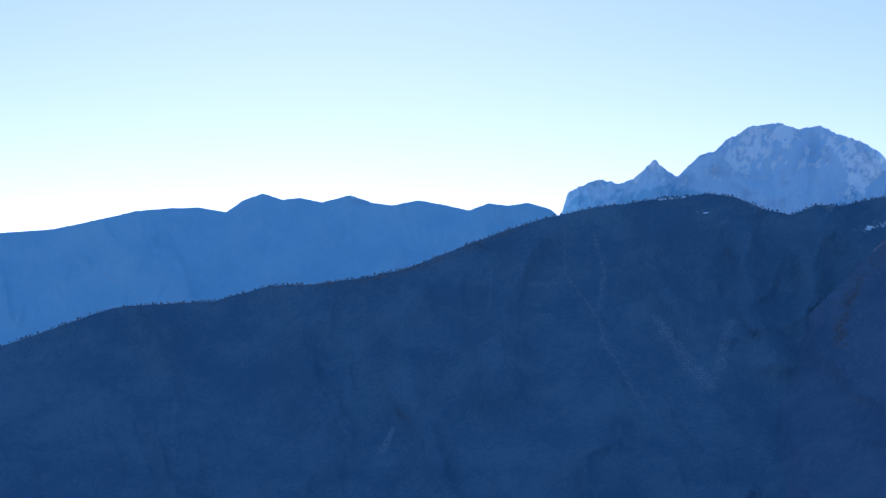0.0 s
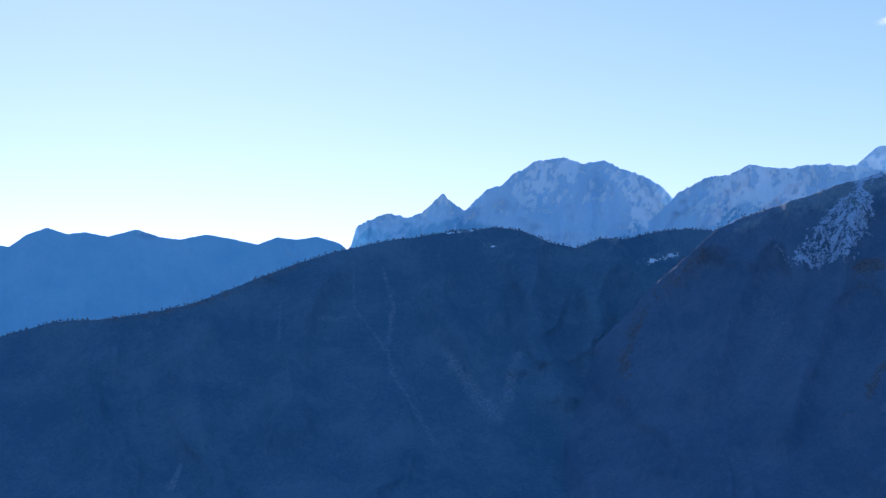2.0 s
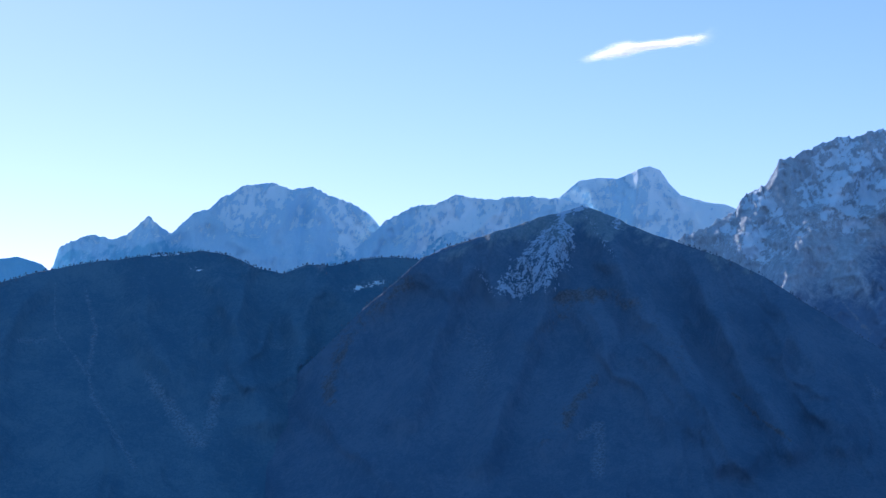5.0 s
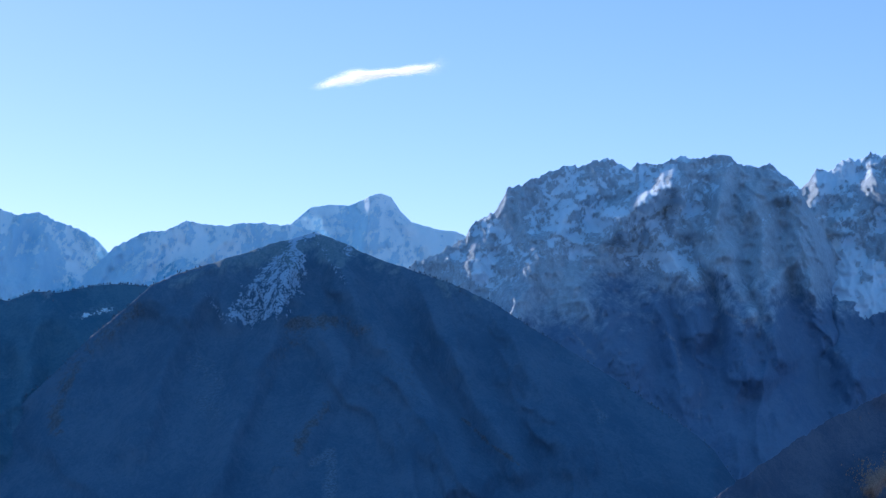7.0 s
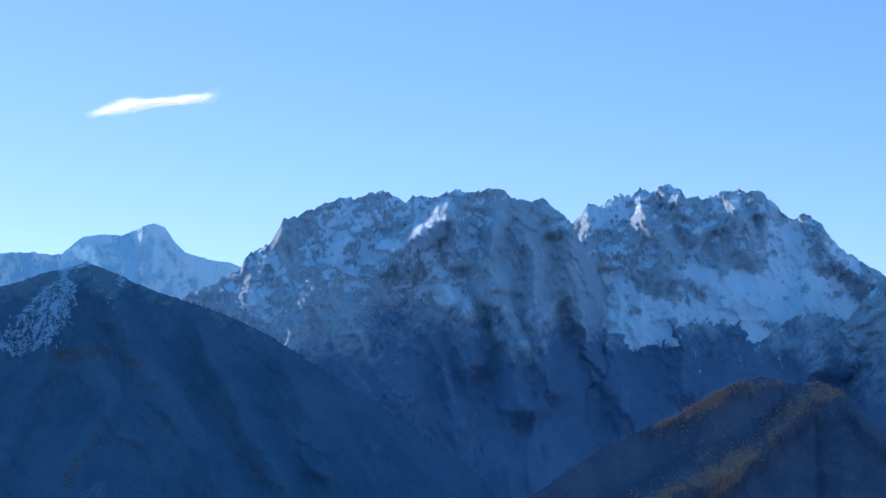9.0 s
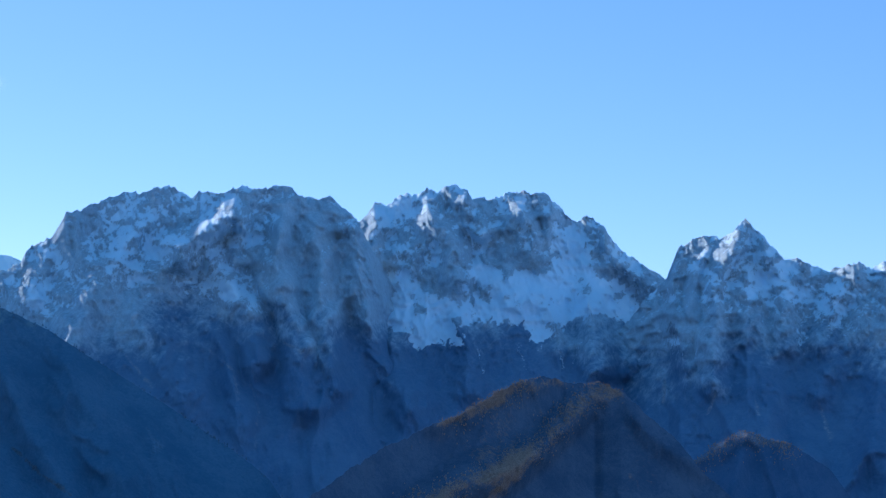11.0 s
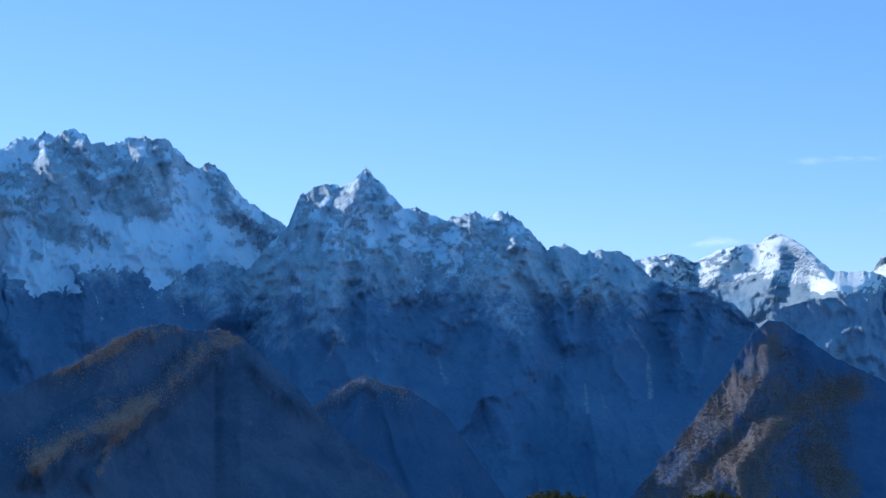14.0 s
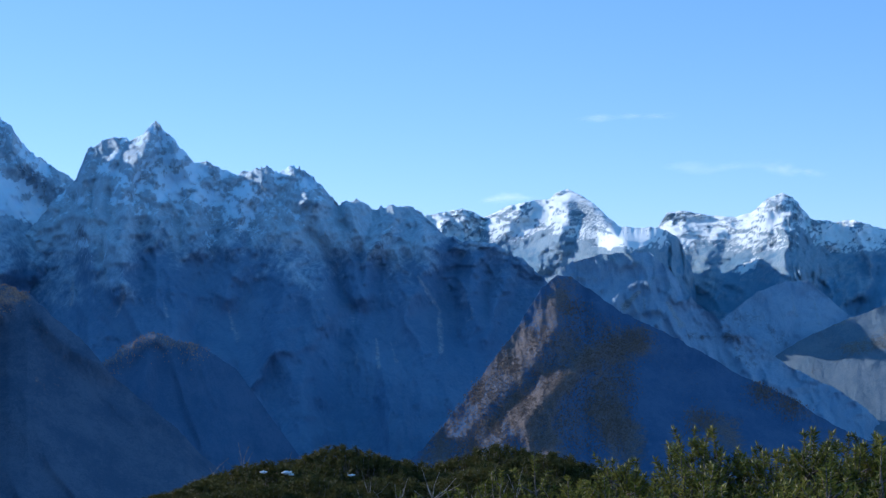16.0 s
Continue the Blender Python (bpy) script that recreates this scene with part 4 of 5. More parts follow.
# Groves paint larch brown on the sunlit flank; the shaded flank stays haze blue.
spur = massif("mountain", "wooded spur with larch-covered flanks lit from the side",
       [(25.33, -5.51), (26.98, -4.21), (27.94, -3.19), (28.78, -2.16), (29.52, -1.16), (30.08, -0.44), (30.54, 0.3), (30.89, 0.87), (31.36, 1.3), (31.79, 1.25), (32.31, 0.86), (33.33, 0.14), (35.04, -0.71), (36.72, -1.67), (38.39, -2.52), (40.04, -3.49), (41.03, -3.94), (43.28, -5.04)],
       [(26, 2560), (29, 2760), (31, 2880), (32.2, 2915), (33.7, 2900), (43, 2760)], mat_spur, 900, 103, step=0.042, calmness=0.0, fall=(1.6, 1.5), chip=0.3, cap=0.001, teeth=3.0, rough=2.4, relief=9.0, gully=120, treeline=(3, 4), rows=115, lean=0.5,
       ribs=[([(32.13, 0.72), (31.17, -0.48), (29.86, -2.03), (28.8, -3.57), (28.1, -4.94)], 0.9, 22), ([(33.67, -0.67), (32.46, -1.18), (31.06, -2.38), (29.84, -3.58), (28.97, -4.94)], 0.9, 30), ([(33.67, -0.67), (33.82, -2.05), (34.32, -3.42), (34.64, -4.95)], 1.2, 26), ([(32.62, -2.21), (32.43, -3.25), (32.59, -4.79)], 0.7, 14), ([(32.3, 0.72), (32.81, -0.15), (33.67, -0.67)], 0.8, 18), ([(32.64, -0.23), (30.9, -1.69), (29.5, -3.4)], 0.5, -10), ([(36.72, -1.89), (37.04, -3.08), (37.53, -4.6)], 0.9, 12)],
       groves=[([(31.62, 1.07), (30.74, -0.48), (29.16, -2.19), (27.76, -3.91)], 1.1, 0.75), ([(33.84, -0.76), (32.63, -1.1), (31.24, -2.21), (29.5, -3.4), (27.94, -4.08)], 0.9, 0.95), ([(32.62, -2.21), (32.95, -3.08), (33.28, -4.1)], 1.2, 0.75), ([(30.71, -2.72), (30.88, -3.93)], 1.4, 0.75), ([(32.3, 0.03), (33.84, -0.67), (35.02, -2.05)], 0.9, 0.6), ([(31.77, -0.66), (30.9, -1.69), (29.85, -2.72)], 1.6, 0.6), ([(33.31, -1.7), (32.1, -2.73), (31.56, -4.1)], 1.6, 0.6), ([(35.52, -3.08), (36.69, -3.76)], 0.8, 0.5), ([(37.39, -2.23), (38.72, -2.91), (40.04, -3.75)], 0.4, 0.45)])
# The groves are larch brown, brightened in colour where sun strikes the ridges.
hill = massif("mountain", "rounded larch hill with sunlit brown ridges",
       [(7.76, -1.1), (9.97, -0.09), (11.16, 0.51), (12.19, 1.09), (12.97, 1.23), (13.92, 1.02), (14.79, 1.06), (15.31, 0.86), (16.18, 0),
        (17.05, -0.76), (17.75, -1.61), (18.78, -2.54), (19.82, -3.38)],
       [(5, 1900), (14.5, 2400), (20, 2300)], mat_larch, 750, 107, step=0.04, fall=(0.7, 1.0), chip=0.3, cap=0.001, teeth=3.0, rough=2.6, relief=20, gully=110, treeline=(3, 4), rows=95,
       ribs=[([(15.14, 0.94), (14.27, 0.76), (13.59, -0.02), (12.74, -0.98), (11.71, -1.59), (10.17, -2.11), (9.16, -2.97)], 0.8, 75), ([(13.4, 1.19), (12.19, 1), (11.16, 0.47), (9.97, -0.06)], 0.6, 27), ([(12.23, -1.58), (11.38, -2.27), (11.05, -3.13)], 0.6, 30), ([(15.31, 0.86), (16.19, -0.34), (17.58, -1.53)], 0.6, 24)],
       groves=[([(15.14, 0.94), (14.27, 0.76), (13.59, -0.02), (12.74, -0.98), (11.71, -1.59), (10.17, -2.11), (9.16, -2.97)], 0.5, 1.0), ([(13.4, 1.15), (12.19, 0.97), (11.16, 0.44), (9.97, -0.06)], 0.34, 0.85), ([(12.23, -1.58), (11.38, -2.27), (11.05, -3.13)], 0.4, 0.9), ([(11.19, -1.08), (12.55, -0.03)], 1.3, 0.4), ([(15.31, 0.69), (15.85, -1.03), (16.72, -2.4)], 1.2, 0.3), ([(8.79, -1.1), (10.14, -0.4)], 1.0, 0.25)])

# ---- woods: single crowns scattered over the near hills ----


def crown_material(name, low, high):
    m, nt = tree_of(name)
    rnd = nt.nodes.new("ShaderNodeNewGeometry").outputs["Random Per Island"]
    finish(nt, mixed(nt, rnd, low, high), 0.95, None, 1.0, 0.5, 0.05)
    return m


CROWN = np.array([(1, 0, -0.2), (0.3, 0.95, -0.1), (-0.8, 0.6, -0.3), (-0.8, -0.6, -0.1), (0.3, -0.95, -0.25), (0, 0, 1), (0, 0, -0.9)], dtype=float)
CROWN_FACES = np.array([(0, 1, 5), (1, 2, 5), (2, 3, 5), (3, 4, 5), (4, 0, 5), (1, 0, 6), (2, 1, 6), (3, 2, 6), (4, 3, 6), (0, 4, 6)])


def triangles_mesh(name, verts, faces):
    me = bpy.data.meshes.new(name)
    me.vertices.add(len(verts))
    me.vertices.foreach_set("co", verts.astype(np.float32).ravel())
    n = len(faces)
    me.loops.add(n * 3)
    me.polygons.add(n)
    me.loops.foreach_set("vertex_index", faces.astype(np.int32).ravel())
    me.polygons.foreach_set("loop_start", np.arange(0, n * 3, 3, dtype=np.int32))
    me.update(calc_edges=True)
    return me


def woods(parent, label, count, size, where, material, seed):
    """Tree crowns standing on a mountain's face, where(bearing, rise, depth share) gives the density 0 to 1."""
    rng = np.random.default_rng(seed)
    az, r, z = SURFACES[parent["label"]]
    rows = r.shape[0] - 11
    pi, pj = rng.integers(0, rows, count * 14), rng.integers(0, len(az), count * 14)
    f = rng.random(len(pi))
    b = az[pj] + (az[1] - az[0]) * (rng.random(len(pi)) - 0.5)
    rr_, zz = (g[pi, pj] * (1 - f) + g[np.minimum(pi + 1, rows), pj] * f for g in (r, z))
    rise = np.degrees(np.arctan2(zz, rr_))
    keep = rng.random(len(b)) < where(b, rise, 1 - pi / rows)
    b, rr_, zz = b[keep][:count], rr_[keep][:count], zz[keep][:count]
    n = len(b)
    ang = np.radians(b) + rng.normal(0, 3, n) / rr_
    base = np.stack([rr_ * np.sin(ang), rr_ * np.cos(ang), zz], -1)
    tall = size * rng.uniform(0.6, 1.35, n)
    wide = tall * rng.uniform(0.26, 0.42, n)
    shape = CROWN[None] * (1 + rng.uniform(-0.3, 0.3, (n, 7, 1)))
    verts = shape * np.stack([wide, wide, tall * 0.55], -1)[:, None, :] + base[:, None, :]
    verts[:, :, 2] += (tall * 0.42)[:, None]
    faces = CROWN_FACES[None] + (np.arange(n) * 7)[:, None, None]
    me = triangles_mesh("woods", verts.reshape(-1, 3), faces.reshape(-1, 3))
    me.materials.append(material)
    ob = tagged(new("woods", me), label, "", kind="stuff")
    ob.parent = parent
    return ob


# Hill and knoll crowns: larch brown lightened to look sunlit.
mat_crown_larch = crown_material("sunlit-toned larch crowns", (0.29, 0.218, 0.187), (0.44, 0.318, 0.255))
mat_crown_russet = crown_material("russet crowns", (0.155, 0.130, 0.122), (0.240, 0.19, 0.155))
# Crowns take the same painted haze blue as the woods under them.
mat_crown_beech = crown_material("haze-blue beech crowns", (0.082, 0.156, 0.238), (0.131, 0.197, 0.262))
near_line = lambda b, e, u, pts, wide: np.exp(-np.min([((b - x) / wide) ** 2 + ((e - y) / (wide * 0.8)) ** 2 for x, y in pts], axis=0))
hill_lines = [(14.7, 0.95), (14.3, 0.55), (13.8, 0.2), (13.3, -0.4), (12.7, -1.0), (12.0, -1.35), (11.2, -1.75), (10.2, -2.2), (9.2, -2.6), (12.2, 1.0), (11.6, 0.7), (11.0, 0.4), (10.3, 0.0)]
spur_lines = [(33.75, -0.71), (32.98, -0.92), (32.28, -1.27), (31.41, -1.95), (30.37, -2.63), (29.5, -3.32), (28.8, -4.09), (31.78, 0.29), (30.91, -0.57), (29.86, -1.42), (28.82, -2.19), (32.61, -2.73), (32.95, -3.42), (37.56, -2.31), (38.39, -2.74), (35.69, -3.17)]
spur_woods = [(31.95, 0.29), (32.81, -0.06), (33.92, -0.67), (33.73, -2.39), (33.45, -4.27), (27.24, -4.25), (28.12, -2.53), (29.51, -1.59), (30.91, -0.65)]
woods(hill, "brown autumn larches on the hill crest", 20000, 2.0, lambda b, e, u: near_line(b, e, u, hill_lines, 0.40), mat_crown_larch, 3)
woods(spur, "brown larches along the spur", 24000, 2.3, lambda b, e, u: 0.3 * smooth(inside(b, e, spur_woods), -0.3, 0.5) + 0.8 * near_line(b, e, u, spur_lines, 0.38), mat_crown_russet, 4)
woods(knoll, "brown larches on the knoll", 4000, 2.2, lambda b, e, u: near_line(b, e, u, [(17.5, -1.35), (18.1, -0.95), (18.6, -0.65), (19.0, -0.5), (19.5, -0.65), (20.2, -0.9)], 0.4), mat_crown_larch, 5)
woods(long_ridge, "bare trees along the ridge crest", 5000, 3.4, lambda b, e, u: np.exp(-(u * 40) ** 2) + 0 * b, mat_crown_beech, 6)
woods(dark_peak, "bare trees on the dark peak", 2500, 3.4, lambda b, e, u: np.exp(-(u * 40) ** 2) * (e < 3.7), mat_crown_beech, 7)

# ---- clouds ----


def cloud_material():
    m, nt = tree_of("thin ice cloud")
    pos = nt.nodes.new("ShaderNodeNewGeometry").outputs["Position"]
    att = nt.nodes.new("ShaderNodeAttribute")
    att.attribute_name = "veil"
    wisp = noise_node(nt, turned(nt, pos, (0.010, 0.010, 0.035), (0.0, 0.12, 0.0)), 1.0, 7, 0.62, 0.8)
    a = calc(nt, "MULTIPLY", att.outputs["Fac"], ramp(nt, calc(nt, "ADD", wisp, calc(nt, "MULTIPLY", att.outputs["Fac"], 0.35)), 0.32, 1.1))
    d = node(nt, "ShaderNodeBsdfDiffuse", Color=(0.95, 0.95, 0.95, 1))
    tl = node(nt, "ShaderNodeBsdfTranslucent", Color=(0.95, 0.95, 0.95, 1))
    both = node(nt, "ShaderNodeMixShader", Fac=0.92)
    nt.links.new(d.outputs[0], both.inputs[1])
    nt.links.new(tl.outputs[0], both.inputs[2])
    clear = nt.nodes.new("ShaderNodeBsdfTransparent")
    mix = nt.nodes.new("ShaderNodeMixShader")
    nt.links.new(a, mix.inputs[0])
    nt.links.new(clear.outputs[0], mix.inputs[1])
    nt.links.new(both.outputs[0], mix.inputs[2])
    o = nt.nodes.new("ShaderNodeOutputMaterial")
    nt.links.new(mix.outputs[0], o.inputs[0])
    return m


mat_cloud = cloud_material()


def cloud(label, spine, width, density, seed, dist=4700.0, run=0.0):
    """A lens of thin cloud along a spine of (bearing, rise); width in degrees at the middle; run is how much farther its end lies."""
    n, k = 90, 17
    t, v = np.linspace(0, 1, n), np.linspace(-1, 1, k)
    T, V = np.meshgrid(t, v, indexing="ij")
    knots = np.linspace(0, 1, len(spine))
    b = np.interp(T, knots, [p[0] for p in spine])
    e = np.interp(T, knots, [p[1] for p in spine])
    body = np.interp(T, (0, 0.1, 0.3, 0.45, 0.6, 0.8, 0.93, 1.0), (0.05, 0.45, 1.0, 0.85, 0.5, 0.45, 0.75, 0.4)) * (0.85 + 0.5 * fbm(T * 5, T * 0, seed, 4))
    e = e + V * width * body + 0.12 * width * fbm(T * 7, V, seed + 3, 3)
    thick = 18 * body * np.sqrt(np.clip(1 - V * V, 0, 1))
    dens = density * np.clip(1 - V * V, 0, 1) ** 1.8 * smooth(T, 0, 0.25) * (1 - smooth(T, 0.75, 1.0))
    sheets = []
    for side in (-1, 1):
        r = dist + run * (T - 0.5) + side * thick
        a = np.radians(b)
        sheets.append((r * np.sin(a), r * np.cos(a), r * np.tan(np.radians(e))))
    x, y, z = (np.concatenate([sheets[0][i], sheets[1][i][:, ::-1], sheets[0][i][:, :1]], axis=1) for i in range(3))
    dd = np.concatenate([dens, dens[:, ::-1], dens[:, :1]], axis=1)
    me = sheet_mesh("cloud", x, y, z)
    at = me.attributes.new("veil", "FLOAT", "POINT")
    at.data.foreach_set("value", dd.astype(np.float32).ravel())
    me.materials.append(mat_cloud)
    return tagged(new("cloud", me), label, "cloud")


cloud("small white wisp of cloud in the clear blue sky", [(-7.9, 9.12), (-7.1, 9.35), (-6.3, 9.55), (-5.2, 9.66), (-4.2, 9.78), (-3.3, 9.98)], 0.46, 1.0, 5)
cloud("faint white cloud bank behind the peaks", [(28.9, 3.55), (29.6, 3.68), (30.3, 3.7), (31.0, 3.6)], 0.30, 0.26, 9, 4720, 400)
cloud("faint streak of high thin cloud", [(31.8, 6.05), (33.5, 6.12), (35.2, 6.12)], 0.22, 0.12, 12, 4600, 600)
cloud("faint slanting streak of high thin cloud", [(37.4, 4.55), (38.6, 4.38), (39.7, 4.2)], 0.3, 0.17, 15, 4600, 650)
cloud("faint thin cloud veil above the snowy summit", [(34.4, 4.6), (36.2, 4.5), (38.0, 4.62)], 0.34, 0.12, 18, 4600, 650)

# ---- dwarf pines on the summit ----


def needle_material(name, low, high, tip):
    m, nt = tree_of(name)
    g = nt.nodes.new("ShaderNodeNewGeometry")
    pos = g.outputs["Position"]
    tone = mixed(nt, g.outputs["Random Per Island"], low, high)
    tone = mixed(nt, ramp(nt, noise_node(nt, pos, 6.0, 3), 0.4, 0.65, 0, 0.6), tone, tip)
    p = finish(nt, tone, 0.6, None, 1, 0.5, 0.12)
    tl = nt.nodes.new("ShaderNodeBsdfTranslucent")
    nt.links.new(tone, tl.inputs[0])
    mix = node(nt, "ShaderNodeMixShader", Fac=0.28)
    nt.links.new(p.outputs[0], mix.inputs[1])
    nt.links.new(tl.outputs[0], mix.inputs[2])
    out = [n for n in nt.nodes if n.bl_idname == "ShaderNodeOutputMaterial"][0]
    nt.links.new(mix.outputs[0], out.inputs[0])
    return m


def bark_material(name, dark, pale):
    m, nt = tree_of(name)
    pos = nt.nodes.new("ShaderNodeNewGeometry").outputs["Position"]
    f = noise_node(nt, pos, 40, 6, 0.7)
    finish(nt, mixed(nt, ramp(nt, f, 0.35, 0.65), dark, pale), 0.9, f, 0.004, 0.7, 0.2)
    return m


mat_needles = needle_material("pine needles", (0.030, 0.045, 0.009), (0.140, 0.150, 0.026), (0.27, 0.25, 0.05))
# Darker copy of the same needles: the mounds' shade is put into the colour.
mat_needles_shaded = needle_material("shade-toned pine needles", (0.020, 0.027, 0.008), (0.072, 0.078, 0.020), (0.12, 0.105, 0.03))
mat_bark = bark_material("grey pine bark", (0.07, 0.055, 0.045), (0.22, 0.19, 0.17))
mat_dead = bark_material("bleached dead wood", (0.16, 0.14, 0.12), (0.36, 0.33, 0.30))
mat_bud = bark_material("pale pine buds", (0.16, 0.15, 0.06), (0.28, 0.26, 0.11))


def part(name, mesh, material, parent, label="", kind=""):
    mesh.materials.append(material)
    ob = new(name, mesh)
    ob.parent = parent
    return tagged(ob, label, kind=kind)


def tube(points, radii, sides=6):
    """Vertices and triangles of a tapered tube along a bent line."""
    pts = np.array(points)
    way = np.gradient(pts, axis=0)
    way /= np.linalg.norm(way, axis=1, keepdims=True) + 1e-9
    ref = np.array([0.31, 0.17, 0.93]) if abs(way[0][2]) < 0.9 else np.array([1.0, 0.0, 0.0])
    s = np.cross(way, ref)
    s /= np.linalg.norm(s, axis=1, keepdims=True) + 1e-9
    q = np.cross(way, s)
    ang = np.linspace(0, 2 * np.pi, sides, endpoint=False)
    ring = s[:, None] * np.cos(ang)[None, :, None] + q[:, None] * np.sin(ang)[None, :, None]
    verts = (pts[:, None] + ring * np.array(radii)[:, None, None]).reshape(-1, 3)
    f = []
    for i in range(len(pts) - 1):
        for j in range(sides):
            a, b = i * sides + j, i * sides + (j + 1) % sides
            f += [(a, b, b + sides), (a, b + sides, a + sides)]
    return verts, np.array(f)


def merged(name, pieces):
    v, f, k = [], [], 0
    for pv, pf in pieces:
        v.append(pv)
        f.append(pf + k)
        k += len(pv)
    return triangles_mesh(name, np.concatenate(v), np.concatenate(f))


def shoot_needles(rng, start, way, length, count, long=0.045, wide=0.0026):
    """Needles all round a shoot, leaning towards its tip."""
    way = way / np.linalg.norm(way)
    ref = np.array([1.0, 0, 0]) if abs(way[2]) > 0.7 else np.array([0, 0, 1.0])
    s = np.cross(way, ref)
    s /= np.linalg.norm(s)
    q = np.cross(way, s)
    t = rng.random(count) ** 0.8
    ang = rng.uniform(0, 2 * np.pi, count)
    out = s[None] * np.cos(ang)[:, None] + q[None] * np.sin(ang)[:, None]
    lean = rng.uniform(0.75, 1.5, count)[:, None]
    d = out * lean + way[None] * (1.2 - 0.6 * lean)
    d /= np.linalg.norm(d, axis=1, keepdims=True)
    root = start[None] + way[None] * (t * length)[:, None]
    ln = (long * rng.uniform(0.7, 1.2, count))[:, None]
    side = np.cross(d, rng.normal(size=(count, 3)))
    side /= np.linalg.norm(side, axis=1, keepdims=True) + 1e-9
    v = np.stack([root + side * wide, root - side * wide, root + d * ln], 1).reshape(-1, 3)
    f = np.arange(count * 3).reshape(-1, 3)
    return v, f


def dwarf_pine(seed, height, spread, branches, label, shoots=60, needles=44, even=0.85, droop=0.45, wide=0.0026, long=0.046, leaf=None, leader=1.0, dome=False):
    """A mountain pine bush: bent stems that rise at their ends, tufts of needles on upright shoots, pale buds."""
    rng = np.random.default_rng(seed)
    bush = tagged(new("dwarf_pine"), label, "pine bush", "dwarf pines on the summit")
    for i in range(branches):
        turn = 2 * math.pi * (i * 0.618 + rng.uniform(-0.1, 0.1))
        reach = spread * math.sqrt((i + 0.3) / branches) * rng.uniform(0.85, 1.1)
        top = height * rng.uniform(even, 1.0) * (1 - droop * (reach / spread) ** 2)
        if i == 0:
            top *= leader
        u = np.linspace(0, 1, 14)
        wob = np.cumsum(rng.normal(0, 0.018, (14, 3)), axis=0)
        line = np.stack([math.cos(turn) * reach * u ** 0.8, math.sin(turn) * reach * u ** 0.8, top * (0.25 * u + 0.75 * u ** 2.2)], -1) + wob * u[:, None]
        rad = 0.020 * (1 - u) ** 0.8 + 0.004
        stem = part("branch", merged("branch", [tube(line, rad)]), mat_bark, bush)
        wood, tufts, buds = [], [], []
        for k in range(shoots):
            p = 1 - 0.75 * rng.random() ** 1.15
            j = p * 13
            at = line[int(j)] + (line[min(int(j) + 1, 13)] - line[int(j)]) * (j - int(j))
            side = rng.normal(size=3)
            side[2] = 0
            side /= np.linalg.norm(side) + 1e-9
            off = rng.uniform(0.01, 0.19) * (1.12 - 0.62 * p)
            base = at + side * off + np.array([0, 0, off * 0.5])
            up = np.array([side[0] * 0.6, side[1] * 0.6, rng.uniform(0.7, 1.1)])
            if dome:
                spot = line[-1][:2] + rng.normal(0, 0.17 * spread, 2)
                away = min(np.hypot(*spot) / spread, 1.15)
                swell = 0.06 * math.sin(5.1 * spot[0] + seed) * math.cos(4.3 * spot[1])
                base = np.array([*spot, height * (0.97 - droop * away ** 2) + swell - 0.16 * rng.random() ** 2])
                at = line[9] * 0.4 + base * 0.6 - np.array([0, 0, 0.1])
                up = np.array([spot[0] / spread * 0.6, spot[1] / spread * 0.6, 0.9]) + rng.normal(0, 0.2, 3)
            elif k == 0:
                base, up = line[-1], np.array([rng.normal(0, 0.1), rng.normal(0, 0.1), 1.0])
            ln = rng.uniform(0.08, 0.15) * (0.6 if dome else 1.0)
            up /= np.linalg.norm(up)
            if not dome or k % 4 == 0:
                wood.append(tube(np.stack([at, base, base + up * ln]), [0.006, 0.0045, 0.003], 3))
            tufts.append(shoot_needles(rng, base, up, ln, needles, long, wide))
            tip = base + up * ln
            buds.append(tube(np.stack([tip, tip + up * 0.012, tip + up * 0.026]), [0.0045, 0.006, 0.001], 3))
        part("twig_spray", merged("twig_spray", wood), mat_bark, stem, kind="stuff")
        part("needle_mass", merged("needle_mass", tufts), leaf or mat_needles, stem, kind="stuff")
        if wide < 0.004:
            part("bud", merged("bud", buds), mat_bud, stem, "pale upright bud", kind="stuff")
    return bush


def ground_at(b, d):
    x, y = d * math.sin(radians(b)), d * math.cos(radians(b))
    return Vector((x, y, float(ground_height(np.array([x]), np.array([y]))[0])))


tall_pine = dwarf_pine(5, 1.45, 0.8, 16, "sunlit green dwarf pine with upright shoots", shoots=80, needles=72, even=0.8, droop=0.3, wide=0.0034, long=0.036, leader=1.14)
broad_pine = dwarf_pine(8, 1.4, 1.45, 32, "dense low dwarf pine with dark green needles", shoots=84, needles=28, even=0.9, droop=0.45, wide=0.0042, long=0.05, leaf=mat_needles_shaded, dome=True)
open_pine = dwarf_pine(13, 1.4, 0.95, 12, "loose dwarf pine with bare grey stems showing", shoots=64, needles=52, even=0.88, droop=0.3, wide=0.0042, long=0.038)


def settle(model, first, b, d, top, turn):
    """Stands a bush on the ground at bearing b, distance d, grown so that its tips reach the rise top (degrees)."""
    p = ground_at(b, d) - Vector((0, 0, 0.03))
    d -= ARM
    tip = max(v.co.z for o in model.children_recursive for v in o.data.vertices)
    k = (d * math.tan(radians(top)) - p.z) / tip
    m = Matrix.LocRotScale(p, Euler((0, 0, radians(turn))), Vector((k, k, k)))
    if first:
        model.matrix_basis = m
        return model
    ob = copy_thing(model, Matrix.Identity(4))
    ob.matrix_basis = m
    return ob


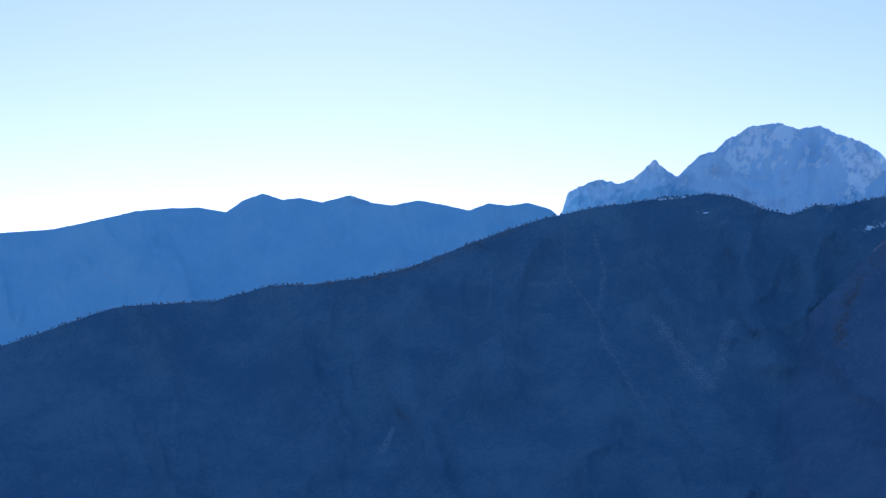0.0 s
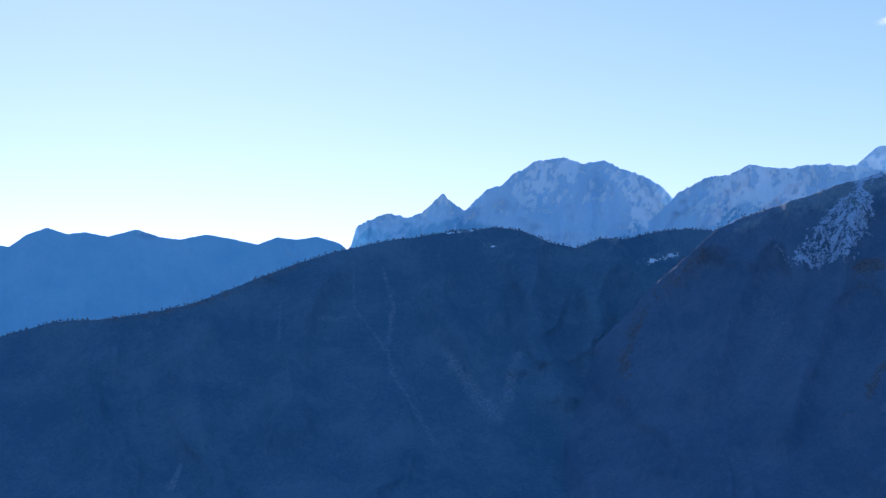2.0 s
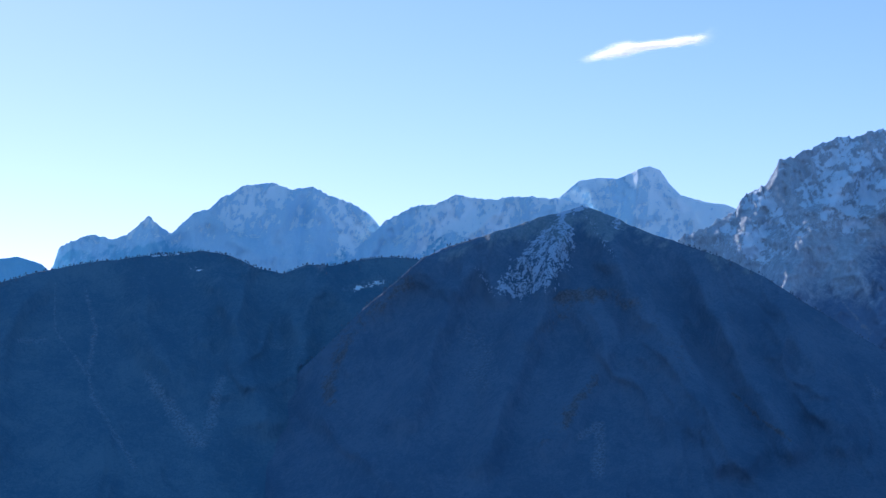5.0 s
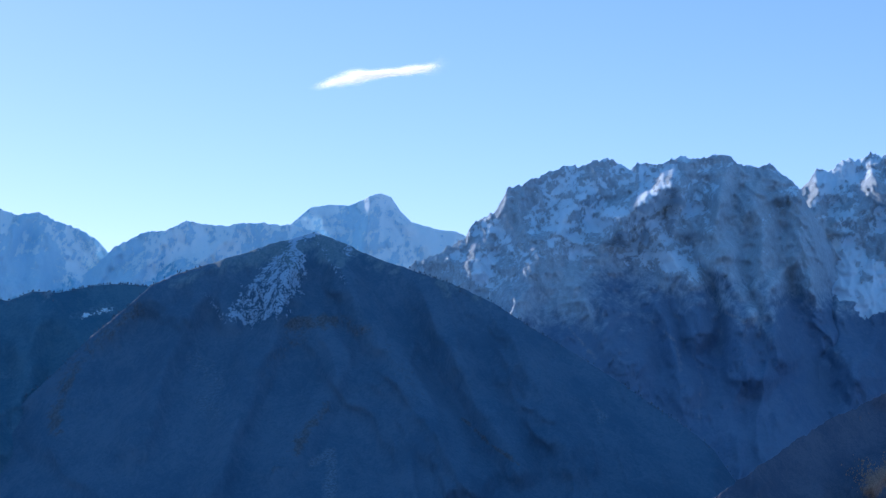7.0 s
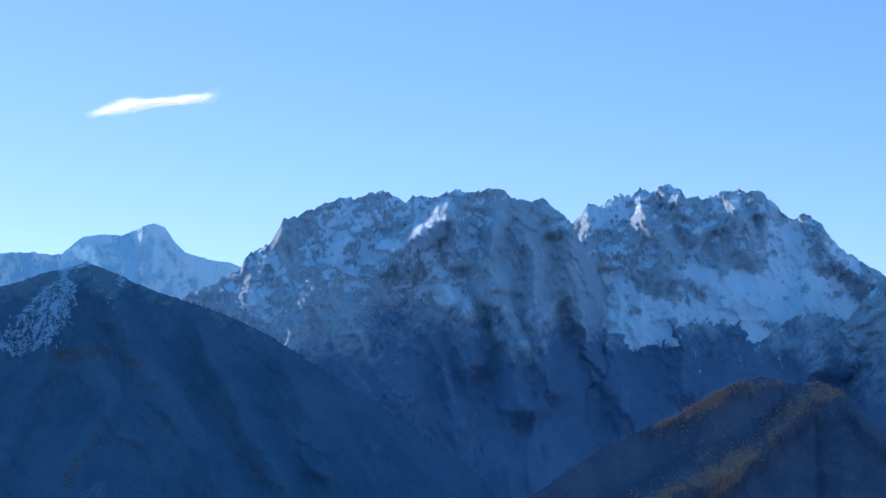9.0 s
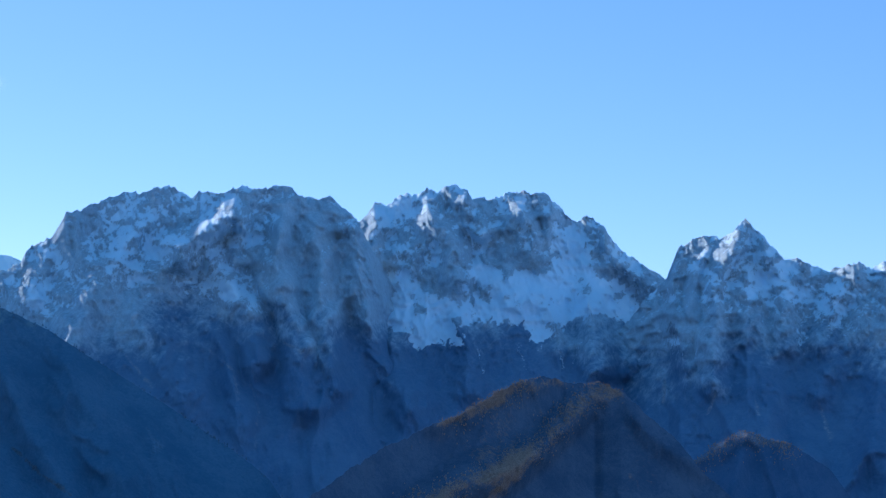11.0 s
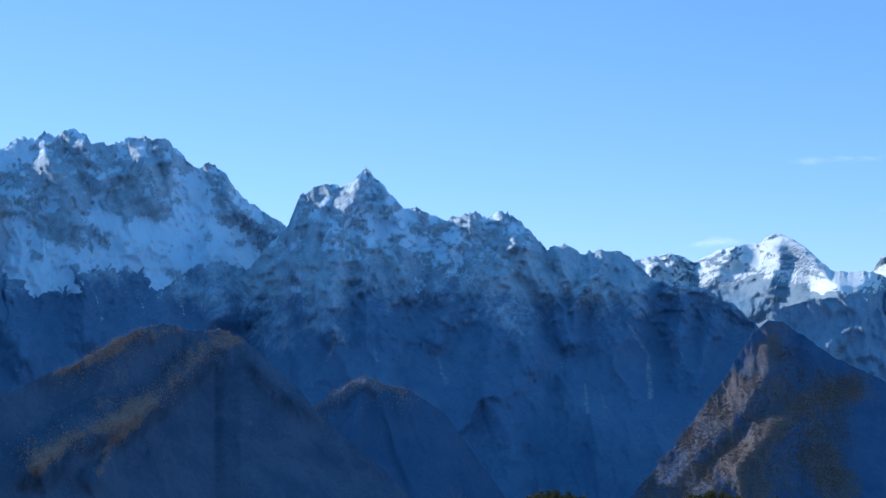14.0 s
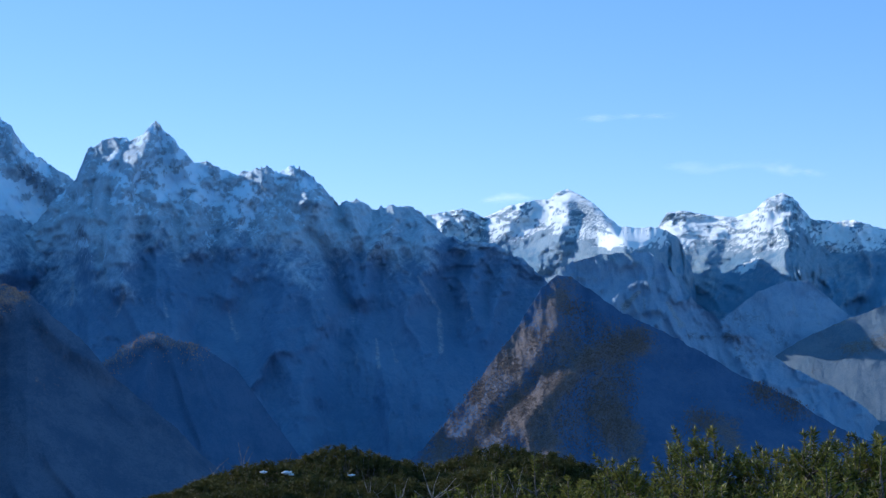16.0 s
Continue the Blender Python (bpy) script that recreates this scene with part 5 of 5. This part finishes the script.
settle(tall_pine, True, 36.11, 10.2, -3.23, 20)
for b, d, top, turn in ((38.38, 10.0, -3.23, 140), (39.3, 10.6, -3.44, 250), (40.78, 10.0, -3.77, 75), (37.2, 9.6, -3.96, 310), (42.01, 10.3, -3.51, 200), (33.8, 10.8, -4.18, 55)):
    settle(tall_pine, False, b, d, top, turn)
settle(open_pine, True, 39.88, 9.0, -3.61, 10)
for b, d, top, turn in ((35.08, 9.8, -3.96, 200), (33.11, 10.4, -4.3, 310), (31.74, 10.6, -4.21, 90), (30.53, 10.2, -4.52, 160), (29.14, 10.8, -4.68, 20), (27.76, 10.2, -4.84, 280), (34.3, 8.8, -4.73, 120), (38.04, 8.6, -4.21, 230), (32.42, 9.0, -4.81, 330), (33.62, 8.2, -5.1, 40), (35.75, 8.3, -4.95, 110), (37.02, 8.5, -4.86, 170), (39.2, 8.2, -4.76, 260), (40.6, 8.3, -4.92, 300), (30.86, 8.6, -5.16, 0), (29.48, 8.6, -5.22, 80)):
    settle(open_pine, False, b, d, top, turn)
settle(broad_pine, True, 24.83, 20.0, -3.72, 0)
for b, d, top, turn in ((22.5, 19.0, -4.17, 60), (26.64, 20.5, -4.22, 130), (29.58, 21.5, -3.74, 285), (30.96, 21.0, -4.01, 100), (23.96, 16.5, -4.63, 330), (20.96, 17.5, -4.72, 15), (26.2, 17.0, -4.66, 77), (20.11, 17.0, -5.04, 250), (22.24, 16.0, -4.81, 190), (29.14, 17.5, -4.34, 140)):
    settle(broad_pine, False, b, d, top, turn)


def dead_bush(seed, height, spread):
    """A leafless bush: a fan of bleached, forking twigs."""
    rng = np.random.default_rng(seed)
    bush = tagged(new("dead_bush"), "leafless grey-brown bush of thin bare twigs", "bush", "bare bushes on the summit")
    for i in range(22):
        turn, reach = rng.uniform(0, 6.283), spread * rng.uniform(0.2, 1.0)
        u = np.linspace(0, 1, 9)
        line = np.stack([math.cos(turn) * reach * u, math.sin(turn) * reach * u, height * rng.uniform(0.6, 1) * u ** 0.9], -1) + np.cumsum(rng.normal(0, 0.012, (9, 3)), axis=0)
        stem = part("branch", merged("branch", [tube(line, 0.008 * (1 - u) + 0.003, 5)]), mat_dead, bush)
        fine = []
        for k in range(16):
            j = rng.integers(2, 9)
            d = rng.normal(size=3) * 0.6 + np.array([math.cos(turn) * 0.4, math.sin(turn) * 0.4, 0.9])
            d *= rng.uniform(0.12, 0.3) / np.linalg.norm(d)
            fine.append(tube(np.stack([line[j], line[j] + d * 0.5 + rng.normal(0, 0.01, 3), line[j] + d]), [0.004, 0.003, 0.0015], 4))
        part("twig_spray", merged("twig_spray", fine), mat_dead, stem, kind="stuff")
    return bush


bare_bush = dead_bush(3, 1.2, 0.8)
settle(bare_bush, True, 28.11, 14.5, -4.57, 0)
for b, d, top, turn in ((26.81, 14.0, -4.78, 120), (29.14, 15.0, -4.55, 200), (25.34, 16.5, -4.68, 300), (22.59, 22.0, -3.72, 40)):
    settle(bare_bush, False, b, d, top, turn)


def snow_patch(b, d, rise, wide, seed):
    """A small lump of old snow lying on the crown of a bush."""
    p = Vector((d * math.sin(radians(b)), d * math.cos(radians(b)), d * math.tan(radians(rise))))
    bm = bmesh.new()
    bmesh.ops.create_icosphere(bm, subdivisions=3, radius=1.0)
    for v in bm.verts:
        n = noise.noise(v.co * 1.7 + Vector((seed, 0, 0)))
        n2 = noise.noise(v.co * 3.1 + Vector((0, seed, 0)))
        v.co = Vector((v.co.x * wide * (1 + 0.7 * n), v.co.y * wide * (0.5 + 0.3 * n2), v.co.z * wide * 0.3 * (1 + 0.8 * n2) + 0.25 * wide * n))
    me = bpy.data.meshes.new("snow_patch")
    bm.to_mesh(me)
    bm.free()
    me.polygons.foreach_set("use_smooth", [True] * len(me.polygons))
    me.materials.append(mat_snow)
    ob = tagged(new("snow_patch", me), "small patch of white snow lying on a dwarf pine", "snow", "snow patches on the pines")
    ob.location = p
    return ob


def plain_snow():
    m, nt = tree_of("old snow")
    pos = nt.nodes.new("ShaderNodeNewGeometry").outputs["Position"]
    f = noise_node(nt, pos, 25, 5, 0.6)
    finish(nt, mixed(nt, f, (0.72, 0.75, 0.80), (0.86, 0.88, 0.90)), 0.6, f, 0.01, 0.5, 0.3)
    return m


mat_snow = plain_snow()
snow_patch(22.48, 18.2, -4.52, 0.035, 1)
snow_patch(23.17, 18.0, -4.54, 0.045, 4)
snow_patch(23.31, 18.0, -4.6, 0.03, 6)
snow_patch(25.1, 17.4, -4.64, 0.03, 7)
